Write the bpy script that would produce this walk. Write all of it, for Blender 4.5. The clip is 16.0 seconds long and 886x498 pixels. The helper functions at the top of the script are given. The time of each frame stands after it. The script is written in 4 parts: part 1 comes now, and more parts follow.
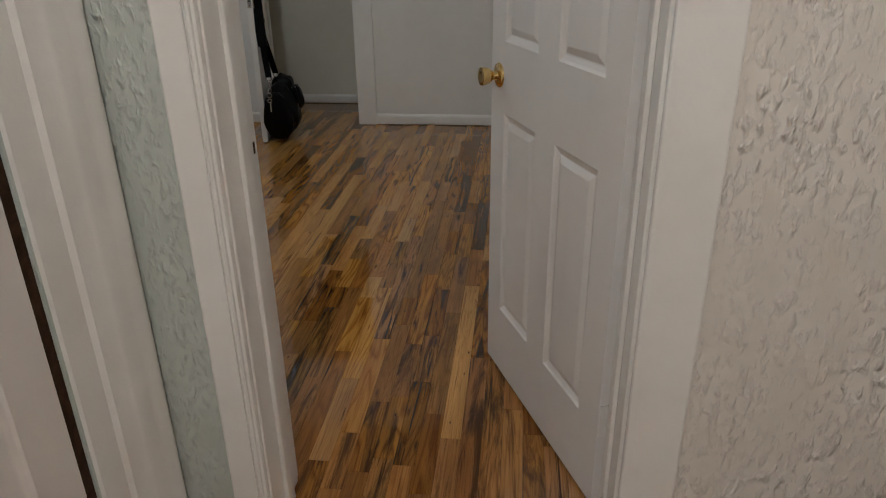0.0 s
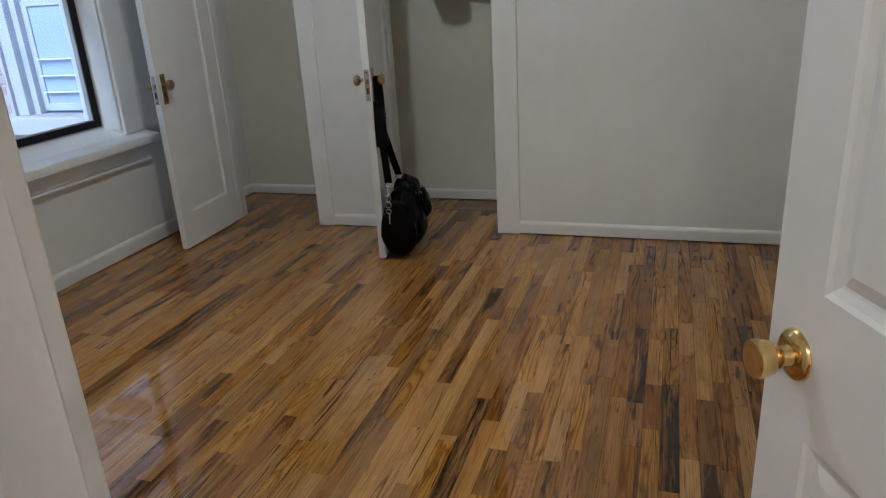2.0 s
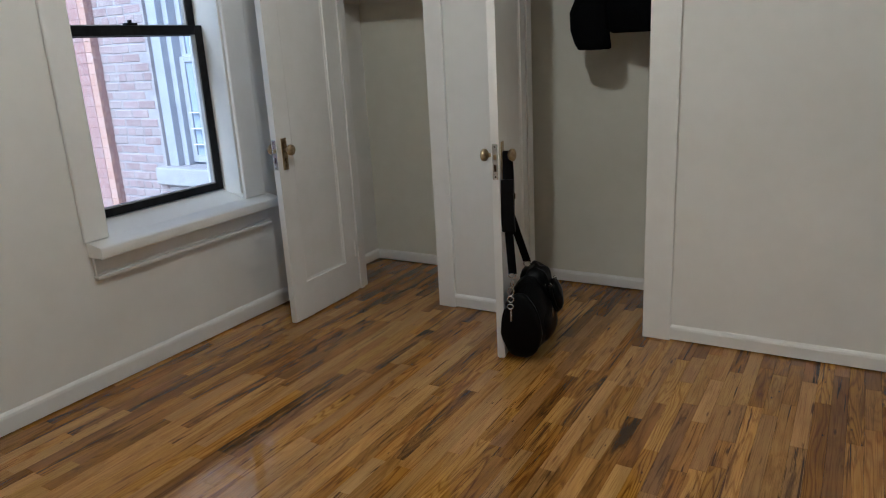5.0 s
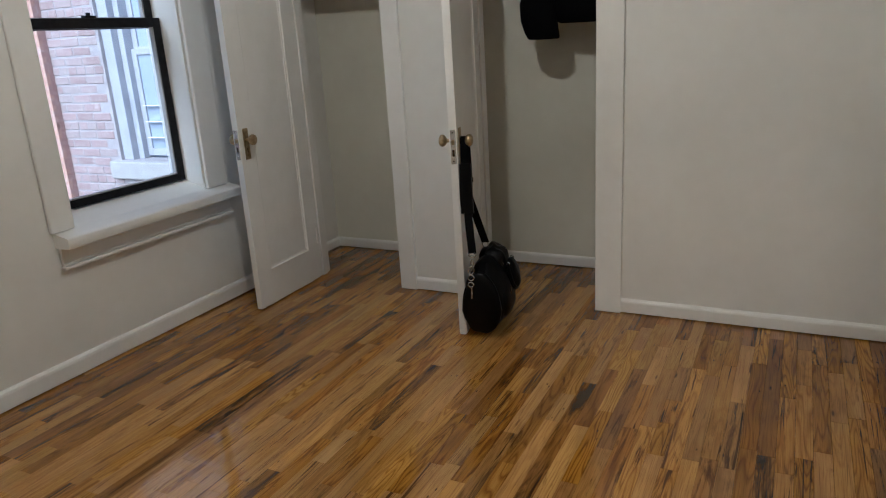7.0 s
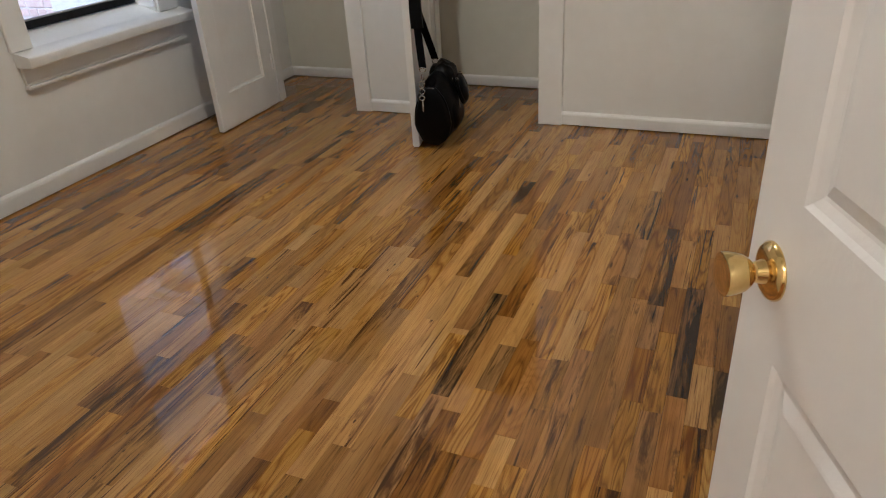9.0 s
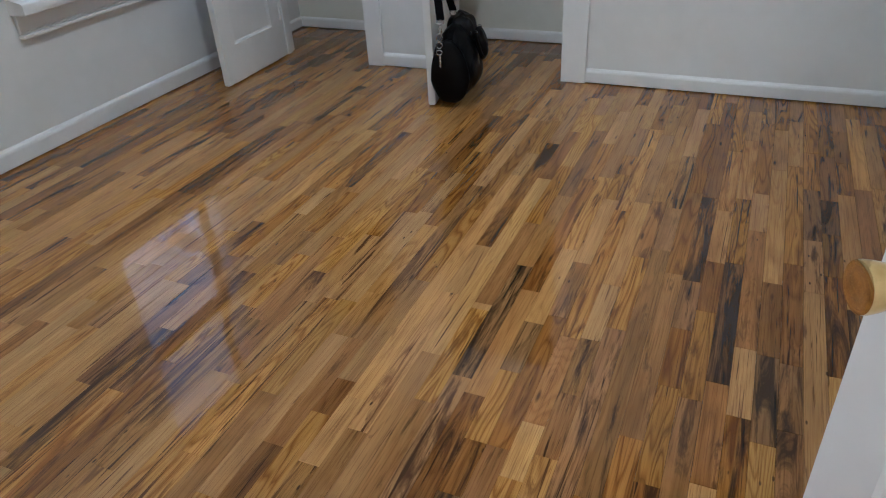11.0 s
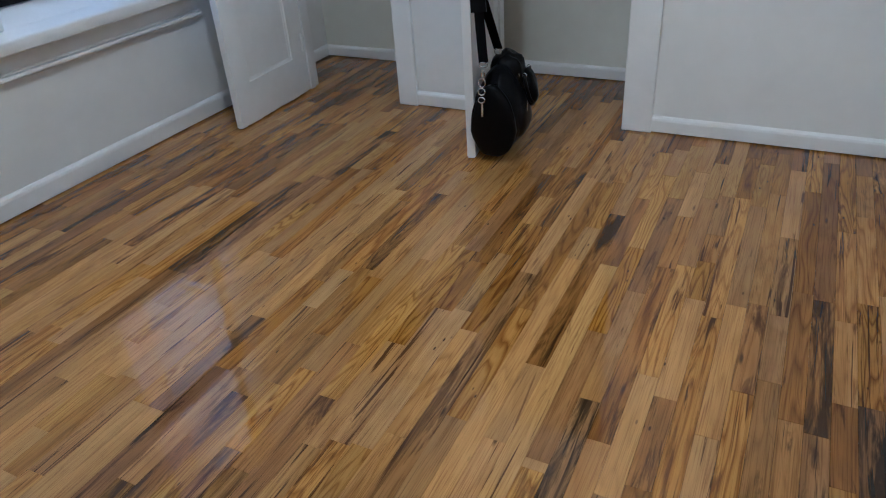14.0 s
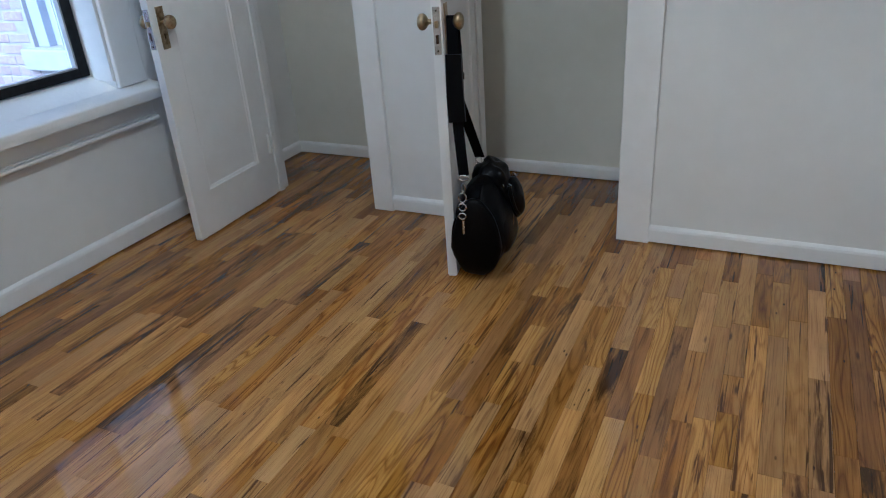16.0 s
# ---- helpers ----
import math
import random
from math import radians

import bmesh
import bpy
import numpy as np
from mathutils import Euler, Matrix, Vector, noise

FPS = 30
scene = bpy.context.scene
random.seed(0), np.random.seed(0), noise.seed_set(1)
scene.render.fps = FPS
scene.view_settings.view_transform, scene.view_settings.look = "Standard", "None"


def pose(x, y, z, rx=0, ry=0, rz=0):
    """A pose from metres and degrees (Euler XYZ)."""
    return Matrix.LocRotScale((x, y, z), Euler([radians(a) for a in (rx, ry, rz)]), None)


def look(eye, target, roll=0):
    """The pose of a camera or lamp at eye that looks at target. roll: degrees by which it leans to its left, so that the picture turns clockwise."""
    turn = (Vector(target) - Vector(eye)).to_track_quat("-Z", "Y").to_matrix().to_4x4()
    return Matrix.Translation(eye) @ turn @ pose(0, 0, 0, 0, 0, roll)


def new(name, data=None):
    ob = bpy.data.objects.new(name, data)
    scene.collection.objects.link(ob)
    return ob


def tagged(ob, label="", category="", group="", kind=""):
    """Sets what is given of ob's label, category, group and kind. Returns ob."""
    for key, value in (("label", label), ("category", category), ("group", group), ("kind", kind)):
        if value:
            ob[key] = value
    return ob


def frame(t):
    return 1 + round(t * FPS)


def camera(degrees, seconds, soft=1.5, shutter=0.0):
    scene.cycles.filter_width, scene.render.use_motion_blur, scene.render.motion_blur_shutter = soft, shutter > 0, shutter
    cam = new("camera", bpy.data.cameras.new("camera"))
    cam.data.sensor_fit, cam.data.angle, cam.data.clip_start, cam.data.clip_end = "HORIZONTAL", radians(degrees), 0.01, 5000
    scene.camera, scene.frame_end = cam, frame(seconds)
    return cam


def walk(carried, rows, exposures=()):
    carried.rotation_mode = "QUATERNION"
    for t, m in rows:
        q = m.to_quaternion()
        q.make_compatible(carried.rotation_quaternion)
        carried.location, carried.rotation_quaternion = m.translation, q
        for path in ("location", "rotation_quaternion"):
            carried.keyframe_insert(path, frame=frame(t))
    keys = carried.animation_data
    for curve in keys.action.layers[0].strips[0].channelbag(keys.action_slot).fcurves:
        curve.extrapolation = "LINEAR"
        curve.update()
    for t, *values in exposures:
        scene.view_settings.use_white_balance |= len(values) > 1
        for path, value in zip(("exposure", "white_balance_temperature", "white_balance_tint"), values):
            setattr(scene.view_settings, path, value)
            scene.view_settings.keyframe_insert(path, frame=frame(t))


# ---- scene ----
cam = camera(64.1, 16.0, soft=1.1)
PATH = [
    (0, (-0.066, 0.332, 1.298), (-0.265, 2.14, 0.469), -0.8),
    (0.3, (-0.108, 0.534, 1.336), (-0.425, 2.328, 0.507), -1.2),
    (0.5, (-0.106, 0.637, 1.32), (-0.524, 2.423, 0.525), -1.9),
    (1, (-0.204, 0.924, 1.322), (-0.646, 2.715, 0.551), -3.3),
    (1.5, (-0.253, 1.186, 1.336), (-0.664, 2.999, 0.597), -4.2),
    (2, (-0.28, 1.432, 1.368), (-0.87, 3.215, 0.679), -3.4),
    (2.5, (-0.362, 1.593, 1.379), (-1.043, 3.35, 0.707), -3.6),
    (3, (-0.445, 1.737, 1.405), (-1.126, 3.5, 0.75), -4.0),
    (3.5, (-0.492, 1.817, 1.418), (-1.185, 3.585, 0.793), -2.5),
    (4, (-0.46, 1.969, 1.427), (-1.39, 3.644, 0.853), -2.1),
    (4.2, (-0.431, 2.007, 1.421), (-1.42, 3.653, 0.863), -2.3),
    (6.3, (-0.348, 2.013, 1.437), (-1.308, 3.683, 0.9), -4.3),
    (6.5, (-0.346, 1.989, 1.43), (-1.291, 3.663, 0.878), -4.1),
    (7, (-0.331, 1.858, 1.423), (-1.202, 3.564, 0.847), -3.5),
    (7.5, (-0.308, 1.748, 1.406), (-1.119, 3.455, 0.75), -3.3),
    (8, (-0.268, 1.687, 1.37), (-1.018, 3.363, 0.575), -3.1),
    (8.5, (-0.193, 1.604, 1.347), (-0.912, 3.227, 0.425), -3.5),
    (9, (-0.176, 1.549, 1.335), (-0.893, 3.149, 0.374), -3.9),
    (11.3, (-0.314, 1.72, 1.296), (-1.026, 3.251, 0.225), -3.5),
    (11.5, (-0.334, 1.756, 1.299), (-1.048, 3.287, 0.228), -3.6),
    (12, (-0.367, 1.844, 1.288), (-1.08, 3.379, 0.222), -3.3),
    (12.5, (-0.394, 1.972, 1.28), (-1.169, 3.479, 0.218), -3.0),
    (13, (-0.417, 2.046, 1.27), (-1.269, 3.51, 0.207), -3.9),
    (13.5, (-0.46, 2.119, 1.261), (-1.309, 3.58, 0.19), -4.2),
    (14, (-0.542, 2.205, 1.283), (-1.342, 3.711, 0.237), -4.0),
    (14.5, (-0.59, 2.24, 1.287), (-1.378, 3.773, 0.272), -4.8),
    (15, (-0.622, 2.317, 1.289), (-1.416, 3.855, 0.287), -5.0),
    (15.5, (-0.649, 2.463, 1.283), (-1.436, 4.009, 0.287), -4.7),
    (16, (-0.684, 2.567, 1.324), (-1.476, 4.177, 0.441), -4.0),
]
EXPOSURES = [(0.0, 0.3, 4850, 4), (0.5, 0.52, 4750, 2), (1.0, 0.42, 4650, 1), (1.5, 0.6, 4650, 3), (2.0, 0.8, 4700, 4), (2.5, 0.9, 4830, 4), (4.0, 0.9, 4870, 4), (7.0, 0.88, 5030, 5), (8.0, 1.07, 5120, 7),
             (9.0, 1.22, 5200, 7), (11.5, 1.37, 4170, 4), (14.5, 1.35, 4150, 4), (15.5, 1.34, 4190, 4), (16.0, 1.27, 4250, 4)]
walk(cam, [(t, look(eye, target, roll)) for t, eye, target, roll in PATH], EXPOSURES)

# ---- world, sun, lamps' strengths ----
world = bpy.data.worlds.new("world")
scene.world = world
world.use_nodes = True
_nt = world.node_tree
_sky = _nt.nodes.new("ShaderNodeTexSky")
_sky.sky_type = "NISHITA"
_sky.sun_disc = False
_sky.sun_elevation = radians(38)
_sky.sun_rotation = radians(174)
_bg = _nt.nodes["Background"]
_bg.inputs["Strength"].default_value = 0.115
_nt.links.new(_sky.outputs[0], _bg.inputs["Color"])
sun = new("sun", bpy.data.lights.new("sun", "SUN"))
sun.data.energy = 4.1
sun.data.angle = radians(50)
sun.data.color = (1.0, 0.96, 0.92)
sun.matrix_world = look((0, 0, 0), (-0.08, 0.79, -0.61))
ROOM_GLOW, ROOM_TINT = 232.0, (1.0, 0.83, 0.64)
HALL_GLOW, HALL_TINT = 124.0, (1.0, 0.765, 0.57)


# ---- materials ----
def mat_base(name, rough=0.5, metal=0.0):
    m = bpy.data.materials.new(name)
    m.use_nodes = True
    nt = m.node_tree
    b = nt.nodes["Principled BSDF"]
    b.inputs["Roughness"].default_value = rough
    b.inputs["Metallic"].default_value = metal
    return m, nt, b


def node(nt, kind, **values):
    n = nt.nodes.new(kind)
    for k, v in values.items():
        n.inputs[k].default_value = v
    return n


def position(nt, scale=(1, 1, 1)):
    g = nt.nodes.new("ShaderNodeNewGeometry")
    mp = nt.nodes.new("ShaderNodeMapping")
    mp.inputs["Scale"].default_value = scale
    nt.links.new(g.outputs["Position"], mp.inputs["Vector"])
    return mp.outputs["Vector"]


def ramp(nt, fac, stops):
    r = nt.nodes.new("ShaderNodeValToRGB")
    e = r.color_ramp.elements
    while len(e) < len(stops):
        e.new(0.5)
    for el, (p, c) in zip(e, stops):
        el.position, el.color = p, (*c, 1)
    nt.links.new(fac, r.inputs[0])
    return r.outputs[0]


def mixed(nt, fac, a, b, kind="MIX"):
    mx = nt.nodes.new("ShaderNodeMix")
    mx.data_type, mx.blend_type = "RGBA", kind
    for sock, v in ((0, fac), (6, a), (7, b)):
        if isinstance(v, (int, float)):
            mx.inputs[sock].default_value = v
        elif isinstance(v, tuple):
            mx.inputs[sock].default_value = (*v, 1)
        else:
            nt.links.new(v, mx.inputs[sock])
    return mx.outputs[2]


def bump(nt, bsdf, height, strength, distance, normal=None):
    b = nt.nodes.new("ShaderNodeBump")
    b.inputs["Strength"].default_value, b.inputs["Distance"].default_value = strength, distance
    nt.links.new(height, b.inputs["Height"])
    if normal is not None:
        nt.links.new(normal, b.inputs["Normal"])
    nt.links.new(b.outputs[0], bsdf.inputs["Normal"])
    return b.outputs[0]


def paint(name, a, b, rough, grain=220.0, relief=0.0006, blot=2.2):
    """Rolled or brushed paint: faint patches, fine roller stipple."""
    m, nt, bs = mat_base(name, rough)
    p = position(nt)
    n1 = node(nt, "ShaderNodeTexNoise", Scale=blot, Detail=4.0, Roughness=0.6)
    n2 = node(nt, "ShaderNodeTexNoise", Scale=grain, Detail=2.0)
    n3 = node(nt, "ShaderNodeTexNoise", Scale=14.0, Detail=3.0)
    for n in (n1, n2, n3):
        nt.links.new(p, n.inputs["Vector"])
    col = ramp(nt, n1.outputs[0], [(0.3, a), (0.7, b)])
    nt.links.new(mixed(nt, 0.12, col, n3.outputs[0], "SOFT_LIGHT"), bs.inputs["Base Color"])
    first = nt.nodes.new("ShaderNodeBump")
    first.inputs["Strength"].default_value, first.inputs["Distance"].default_value = 0.25, 0.004
    nt.links.new(n3.outputs[0], first.inputs["Height"])
    bump(nt, bs, n2.outputs[0], 0.5, relief, first.outputs[0])
    return m


WALL = paint("wall_paint", (0.74, 0.725, 0.675), (0.79, 0.775, 0.73), 0.55)
TRIM = paint("trim_paint", (0.78, 0.765, 0.72), (0.83, 0.82, 0.785), 0.33, 90.0, 0.0008, 5.0)
# yellower than the wall paint: warm bounce off the floor put into the colour
CLOSET = paint("closet_paint_warm_bounce", (0.71, 0.685, 0.58), (0.76, 0.74, 0.64), 0.6)
CEIL = paint("ceiling_paint", (0.78, 0.77, 0.74), (0.82, 0.81, 0.79), 0.8)
DOORPAINT = paint("door_paint", (0.77, 0.755, 0.73), (0.8, 0.79, 0.77), 0.4, 160.0, 0.0004)
HALLDOOR = paint("hall_door_paint", (0.74, 0.70, 0.66), (0.8, 0.77, 0.73), 0.35, 120.0, 0.0005)


def knockdown(name, a, b, relief):
    """Trowelled plaster with raised lumps under paint."""
    m, nt, bs = mat_base(name, 0.36)
    p = position(nt, (1.5, 1.5, 0.75))
    n1 = node(nt, "ShaderNodeTexNoise", Scale=52.0, Detail=2.0, Roughness=0.4, Distortion=0.25)
    n2 = node(nt, "ShaderNodeTexNoise", Scale=9.0, Detail=3.0)
    n3 = node(nt, "ShaderNodeTexNoise", Scale=180.0, Detail=2.0)
    for n in (n1, n2, n3):
        nt.links.new(p, n.inputs["Vector"])
    h = ramp(nt, n1.outputs[0], [(0.46, (0, 0, 0)), (0.57, (0.25, 0.25, 0.25)), (0.74, (1, 1, 1))])
    patch = ramp(nt, n2.outputs[0], [(0.4, (0.25, 0.25, 0.25)), (0.6, (1, 1, 1))])
    h = mixed(nt, 1.0, h, patch, "MULTIPLY")
    nt.links.new(ramp(nt, n2.outputs[0], [(0.3, a), (0.7, b)]), bs.inputs["Base Color"])
    first = nt.nodes.new("ShaderNodeBump")
    first.inputs["Strength"].default_value, first.inputs["Distance"].default_value = 0.3, 0.001
    nt.links.new(n3.outputs[0], first.inputs["Height"])
    bump(nt, bs, h, relief, 0.009, first.outputs[0])
    return m


HALLWALL = knockdown("hall_plaster", (0.7, 0.66, 0.595), (0.76, 0.725, 0.665), 0.8)
HALLSTRIP = knockdown("hall_plaster_green", (0.47, 0.51, 0.46), (0.54, 0.575, 0.53), 0.7)


def oak(name, pale, deep, streak, streak_at, ring=0.5, swirl=False):
    """Varnished oak strip: pores, cathedral rings, mineral streaks; varies plank by plank."""
    m, nt, bs = mat_base(name, 0.2)
    g = nt.nodes.new("ShaderNodeNewGeometry")
    oi = nt.nodes.new("ShaderNodeObjectInfo")
    add = nt.nodes.new("ShaderNodeMath")
    add.operation = "ADD"
    nt.links.new(g.outputs["Random Per Island"], add.inputs[0])
    nt.links.new(oi.outputs["Random"], add.inputs[1])
    sc = nt.nodes.new("ShaderNodeVectorMath")
    sc.operation = "SCALE"
    sc.inputs[0].default_value = (17.3, 41.7, 9.1)
    nt.links.new(add.outputs[0], sc.inputs["Scale"])
    sm = nt.nodes.new("ShaderNodeVectorMath")
    nt.links.new(g.outputs["Position"], sm.inputs[0])
    nt.links.new(sc.outputs[0], sm.inputs[1])

    def coords(x, y):
        mp = nt.nodes.new("ShaderNodeMapping")
        mp.inputs["Scale"].default_value = (x, y, 1.0)
        nt.links.new(sm.outputs[0], mp.inputs["Vector"])
        return mp.outputs[0]

    warp = node(nt, "ShaderNodeTexNoise", Scale=1.0, Detail=2.0, Roughness=0.5)
    nt.links.new(coords(12.0, 1.05), warp.inputs["Vector"])
    other = nt.nodes.new("ShaderNodeTexWhiteNoise")
    other.noise_dimensions = "1D"
    nt.links.new(add.outputs[0], other.inputs["W"])
    dice = nt.nodes.new("ShaderNodeSeparateXYZ")
    nt.links.new(other.outputs["Color"], dice.inputs[0])

    def spread(value, lo, hi):
        mr = nt.nodes.new("ShaderNodeMapRange")
        mr.inputs["To Min"].default_value, mr.inputs["To Max"].default_value = lo, hi
        nt.links.new(value, mr.inputs["Value"])
        return mr.outputs[0]

    def arith(kind, a, b):
        ad = nt.nodes.new("ShaderNodeMath")
        ad.operation = kind
        for k, v in enumerate((a, b)):
            if isinstance(v, (int, float)):
                ad.inputs[k].default_value = v
            else:
                nt.links.new(v, ad.inputs[k])
        return ad.outputs[0]

    field = arith("MULTIPLY", warp.outputs[0], spread(dice.outputs[2], 9.0, 20.0))
    if swirl:
        tc = nt.nodes.new("ShaderNodeTexCoord")
        sq = nt.nodes.new("ShaderNodeMapping")
        sq.inputs["Scale"].default_value = (1.0, 0.33, 0.0)
        nt.links.new(tc.outputs["Object"], sq.inputs["Vector"])
        ln = nt.nodes.new("ShaderNodeVectorMath")
        ln.operation = "LENGTH"
        nt.links.new(sq.outputs[0], ln.inputs[0])
        field = arith("ADD", arith("MULTIPLY", ln.outputs["Value"], 85.0), arith("MULTIPLY", warp.outputs[0], 11.0))
    frac = nt.nodes.new("ShaderNodeMath")
    frac.operation = "FRACT"
    nt.links.new(field, frac.inputs[0])
    ringc = ramp(nt, frac.outputs[0], [(0.0, (0.36, 0.24, 0.15)), (0.13, (0.6, 0.5, 0.4)), (0.36, (1, 1, 1)), (0.8, (1.04, 1.03, 1.0)), (1.0, (0.5, 0.38, 0.28))])
    pores = node(nt, "ShaderNodeTexNoise", Scale=1.0, Detail=3.0, Roughness=0.7)
    nt.links.new(coords(360.0, 4.5), pores.inputs["Vector"])
    broad = node(nt, "ShaderNodeTexNoise", Scale=1.0, Detail=3.0, Roughness=0.55)
    nt.links.new(coords(24.0, 2.0), broad.inputs["Vector"])
    # each plank's own share of streaks and rings
    fr = nt.nodes.new("ShaderNodeMath")
    fr.operation = "FRACT"
    nt.links.new(add.outputs[0], fr.inputs[0])
    col = ramp(nt, broad.outputs[0], [(0.28, deep), (0.66, pale)])
    mott = node(nt, "ShaderNodeTexNoise", Scale=1.0, Detail=4.0, Roughness=0.6, Distortion=0.8)
    nt.links.new(coords(9.0, 2.6), mott.inputs["Vector"])
    col = mixed(nt, ramp(nt, mott.outputs[0], [(0.52, (0, 0, 0)), (0.72, (0.55, 0.55, 0.55))]), col, tuple(0.6 * d + 0.4 * k for d, k in zip(deep, streak)))
    col = mixed(nt, ramp(nt, dice.outputs[0], [(0.0, (0.12,) * 3), (0.5, (0.3,) * 3), (0.76, (ring,) * 3), (1.0, (min(ring + 0.25, 1.0),) * 3)]), col, mixed(nt, 1.0, col, ringc, "MULTIPLY"))
    porec = ramp(nt, pores.outputs[0], [(0.34, (0.36, 0.27, 0.2)), (0.5, (1, 1, 1))])
    col = mixed(nt, 0.62, col, mixed(nt, 1.0, col, porec, "MULTIPLY"))
    st = node(nt, "ShaderNodeTexNoise", Scale=1.0, Detail=7.0, Roughness=0.68, Distortion=1.3)
    nt.links.new(coords(21.0, 1.9), st.inputs["Vector"])
    own = spread(dice.outputs[1], -0.06, 0.07)
    stf = ramp(nt, arith("ADD", st.outputs[0], own), [(streak_at, (0, 0, 0)), (streak_at + 0.05, (0.5, 0.5, 0.5)), (streak_at + 0.13, (0.95, 0.95, 0.95))])
    col = mixed(nt, stf, col, streak)
    thin = node(nt, "ShaderNodeTexNoise", Scale=1.0, Detail=3.0, Roughness=0.6, Distortion=0.7)
    nt.links.new(coords(75.0, 2.2), thin.inputs["Vector"])
    col = mixed(nt, ramp(nt, arith("ADD", thin.outputs[0], own), [(0.635, (0, 0, 0)), (0.69, (0.95, 0.95, 0.95))]), col, tuple(0.7 * k for k in streak))
    kn = node(nt, "ShaderNodeTexVoronoi", Scale=1.0)
    nt.links.new(coords(11.0, 2.4), kn.inputs["Vector"])
    knf = ramp(nt, kn.outputs["Distance"], [(0.03, (0.85, 0.85, 0.85)), (0.075, (0, 0, 0))])
    col = mixed(nt, knf, col, (0.05, 0.026, 0.011))
    hole = node(nt, "ShaderNodeTexVoronoi", Scale=1.0)
    nt.links.new(coords(34.0, 12.0), hole.inputs["Vector"])
    lot = node(nt, "ShaderNodeTexNoise", Scale=1.0, Detail=1.0)
    nt.links.new(coords(4.0, 1.6), lot.inputs["Vector"])
    spots = mixed(nt, 1.0, ramp(nt, hole.outputs["Distance"], [(0.07, (0.9,) * 3), (0.12, (0,) * 3)]), ramp(nt, lot.outputs[0], [(0.57, (0,) * 3), (0.62, (1,) * 3)]), "MULTIPLY")
    col = mixed(nt, spots, col, (0.035, 0.018, 0.009))
    val = nt.nodes.new("ShaderNodeHueSaturation")
    nt.links.new(spread(fr.outputs[0], 0.86, 1.1), val.inputs["Value"])
    nt.links.new(spread(dice.outputs[2], 0.4965, 0.504), val.inputs["Hue"])
    nt.links.new(spread(dice.outputs[0], 0.9, 1.03), val.inputs["Saturation"])
    nt.links.new(col, val.inputs["Color"])
    nt.links.new(val.outputs[0], bs.inputs["Base Color"])
    wear = node(nt, "ShaderNodeTexNoise", Scale=5.0, Detail=4.0)
    nt.links.new(g.outputs["Position"], wear.inputs["Vector"])
    rr = nt.nodes.new("ShaderNodeMapRange")
    rr.inputs["To Min"].default_value, rr.inputs["To Max"].default_value = 0.12, 0.24
    nt.links.new(wear.outputs[0], rr.inputs["Value"])
    nt.links.new(rr.outputs[0], bs.inputs["Roughness"])
    bs.inputs["IOR"].default_value = 1.5
    bs.inputs["Coat Weight"].default_value = 1.0
    bs.inputs["Coat IOR"].default_value = 1.375
    bs.inputs["Coat Tint"].default_value = (1.0, 0.96, 0.85, 1)
    bs.inputs["Specular IOR Level"].default_value = 0.05
    bs.inputs["Coat Roughness"].default_value = 0.028
    wav = node(nt, "ShaderNodeTexNoise", Scale=1.0, Detail=1.0)
    nt.links.new(coords(24.0, 3.5), wav.inputs["Vector"])
    first = nt.nodes.new("ShaderNodeBump")
    first.inputs["Strength"].default_value, first.inputs["Distance"].default_value = 0.11, 0.0009
    nt.links.new(wav.outputs[0], first.inputs["Height"])
    nt.links.new(first.outputs[0], bs.inputs["Coat Normal"])
    bump(nt, bs, pores.outputs[0], 0.1, 0.0003, first.outputs[0])
    return m


OAK = {
    "pale": oak("oak_pale", (0.546, 0.299, 0.0669), (0.414, 0.212, 0.0405), (0.114, 0.0442, 0.00968), 0.61, 0.62),
    "mid": oak("oak_mid", (0.44, 0.223, 0.0414), (0.308, 0.146, 0.0229), (0.0748, 0.0281, 0.00616), 0.578, 0.68),
    "red": oak("oak_red", (0.299, 0.136, 0.0211), (0.194, 0.0808, 0.0114), (0.044, 0.017, 0.0044), 0.555, 0.62),
    "streak": oak("oak_streaked", (0.387, 0.187, 0.0343), (0.246, 0.111, 0.0176), (0.044, 0.0179, 0.00528), 0.522, 0.68),
    "grey": oak("oak_grey_streaked", (0.334, 0.166, 0.0352), (0.202, 0.096, 0.0202), (0.0396, 0.0187, 0.00704), 0.505, 0.65),
    "dark": oak("oak_dark", (0.194, 0.0918, 0.0229), (0.0968, 0.0459, 0.0132), (0.0246, 0.0119, 0.00528), 0.475, 0.6),
    "swirl": oak("oak_swirl_grain", (0.405, 0.191, 0.0317), (0.29, 0.132, 0.0202), (0.0528, 0.0204, 0.00528), 0.62, 0.75, True),
}


def metal(name, col, rough, wear=(0.5, 0.5, 0.5)):
    m, nt, bs = mat_base(name, rough, 1.0)
    n = node(nt, "ShaderNodeTexNoise", Scale=60.0, Detail=4.0)
    nt.links.new(position(nt), n.inputs["Vector"])
    dull = tuple(c * w for c, w in zip(col, wear))
    nt.links.new(ramp(nt, n.outputs[0], [(0.35, dull), (0.6, col)]), bs.inputs["Base Color"])
    rr = nt.nodes.new("ShaderNodeMapRange")
    rr.inputs["To Min"].default_value, rr.inputs["To Max"].default_value = rough * 0.7, rough * 1.5
    nt.links.new(n.outputs[0], rr.inputs["Value"])
    nt.links.new(rr.outputs[0], bs.inputs["Roughness"])
    return m


BRASS = metal("bright_brass", (0.8, 0.6, 0.25), 0.12, (0.85, 0.8, 0.7))
OLDBRASS = metal("aged_brass", (0.52, 0.41, 0.24), 0.3, (0.6, 0.55, 0.5))
STEEL = metal("nickel", (0.72, 0.71, 0.69), 0.22, (0.8, 0.8, 0.8))


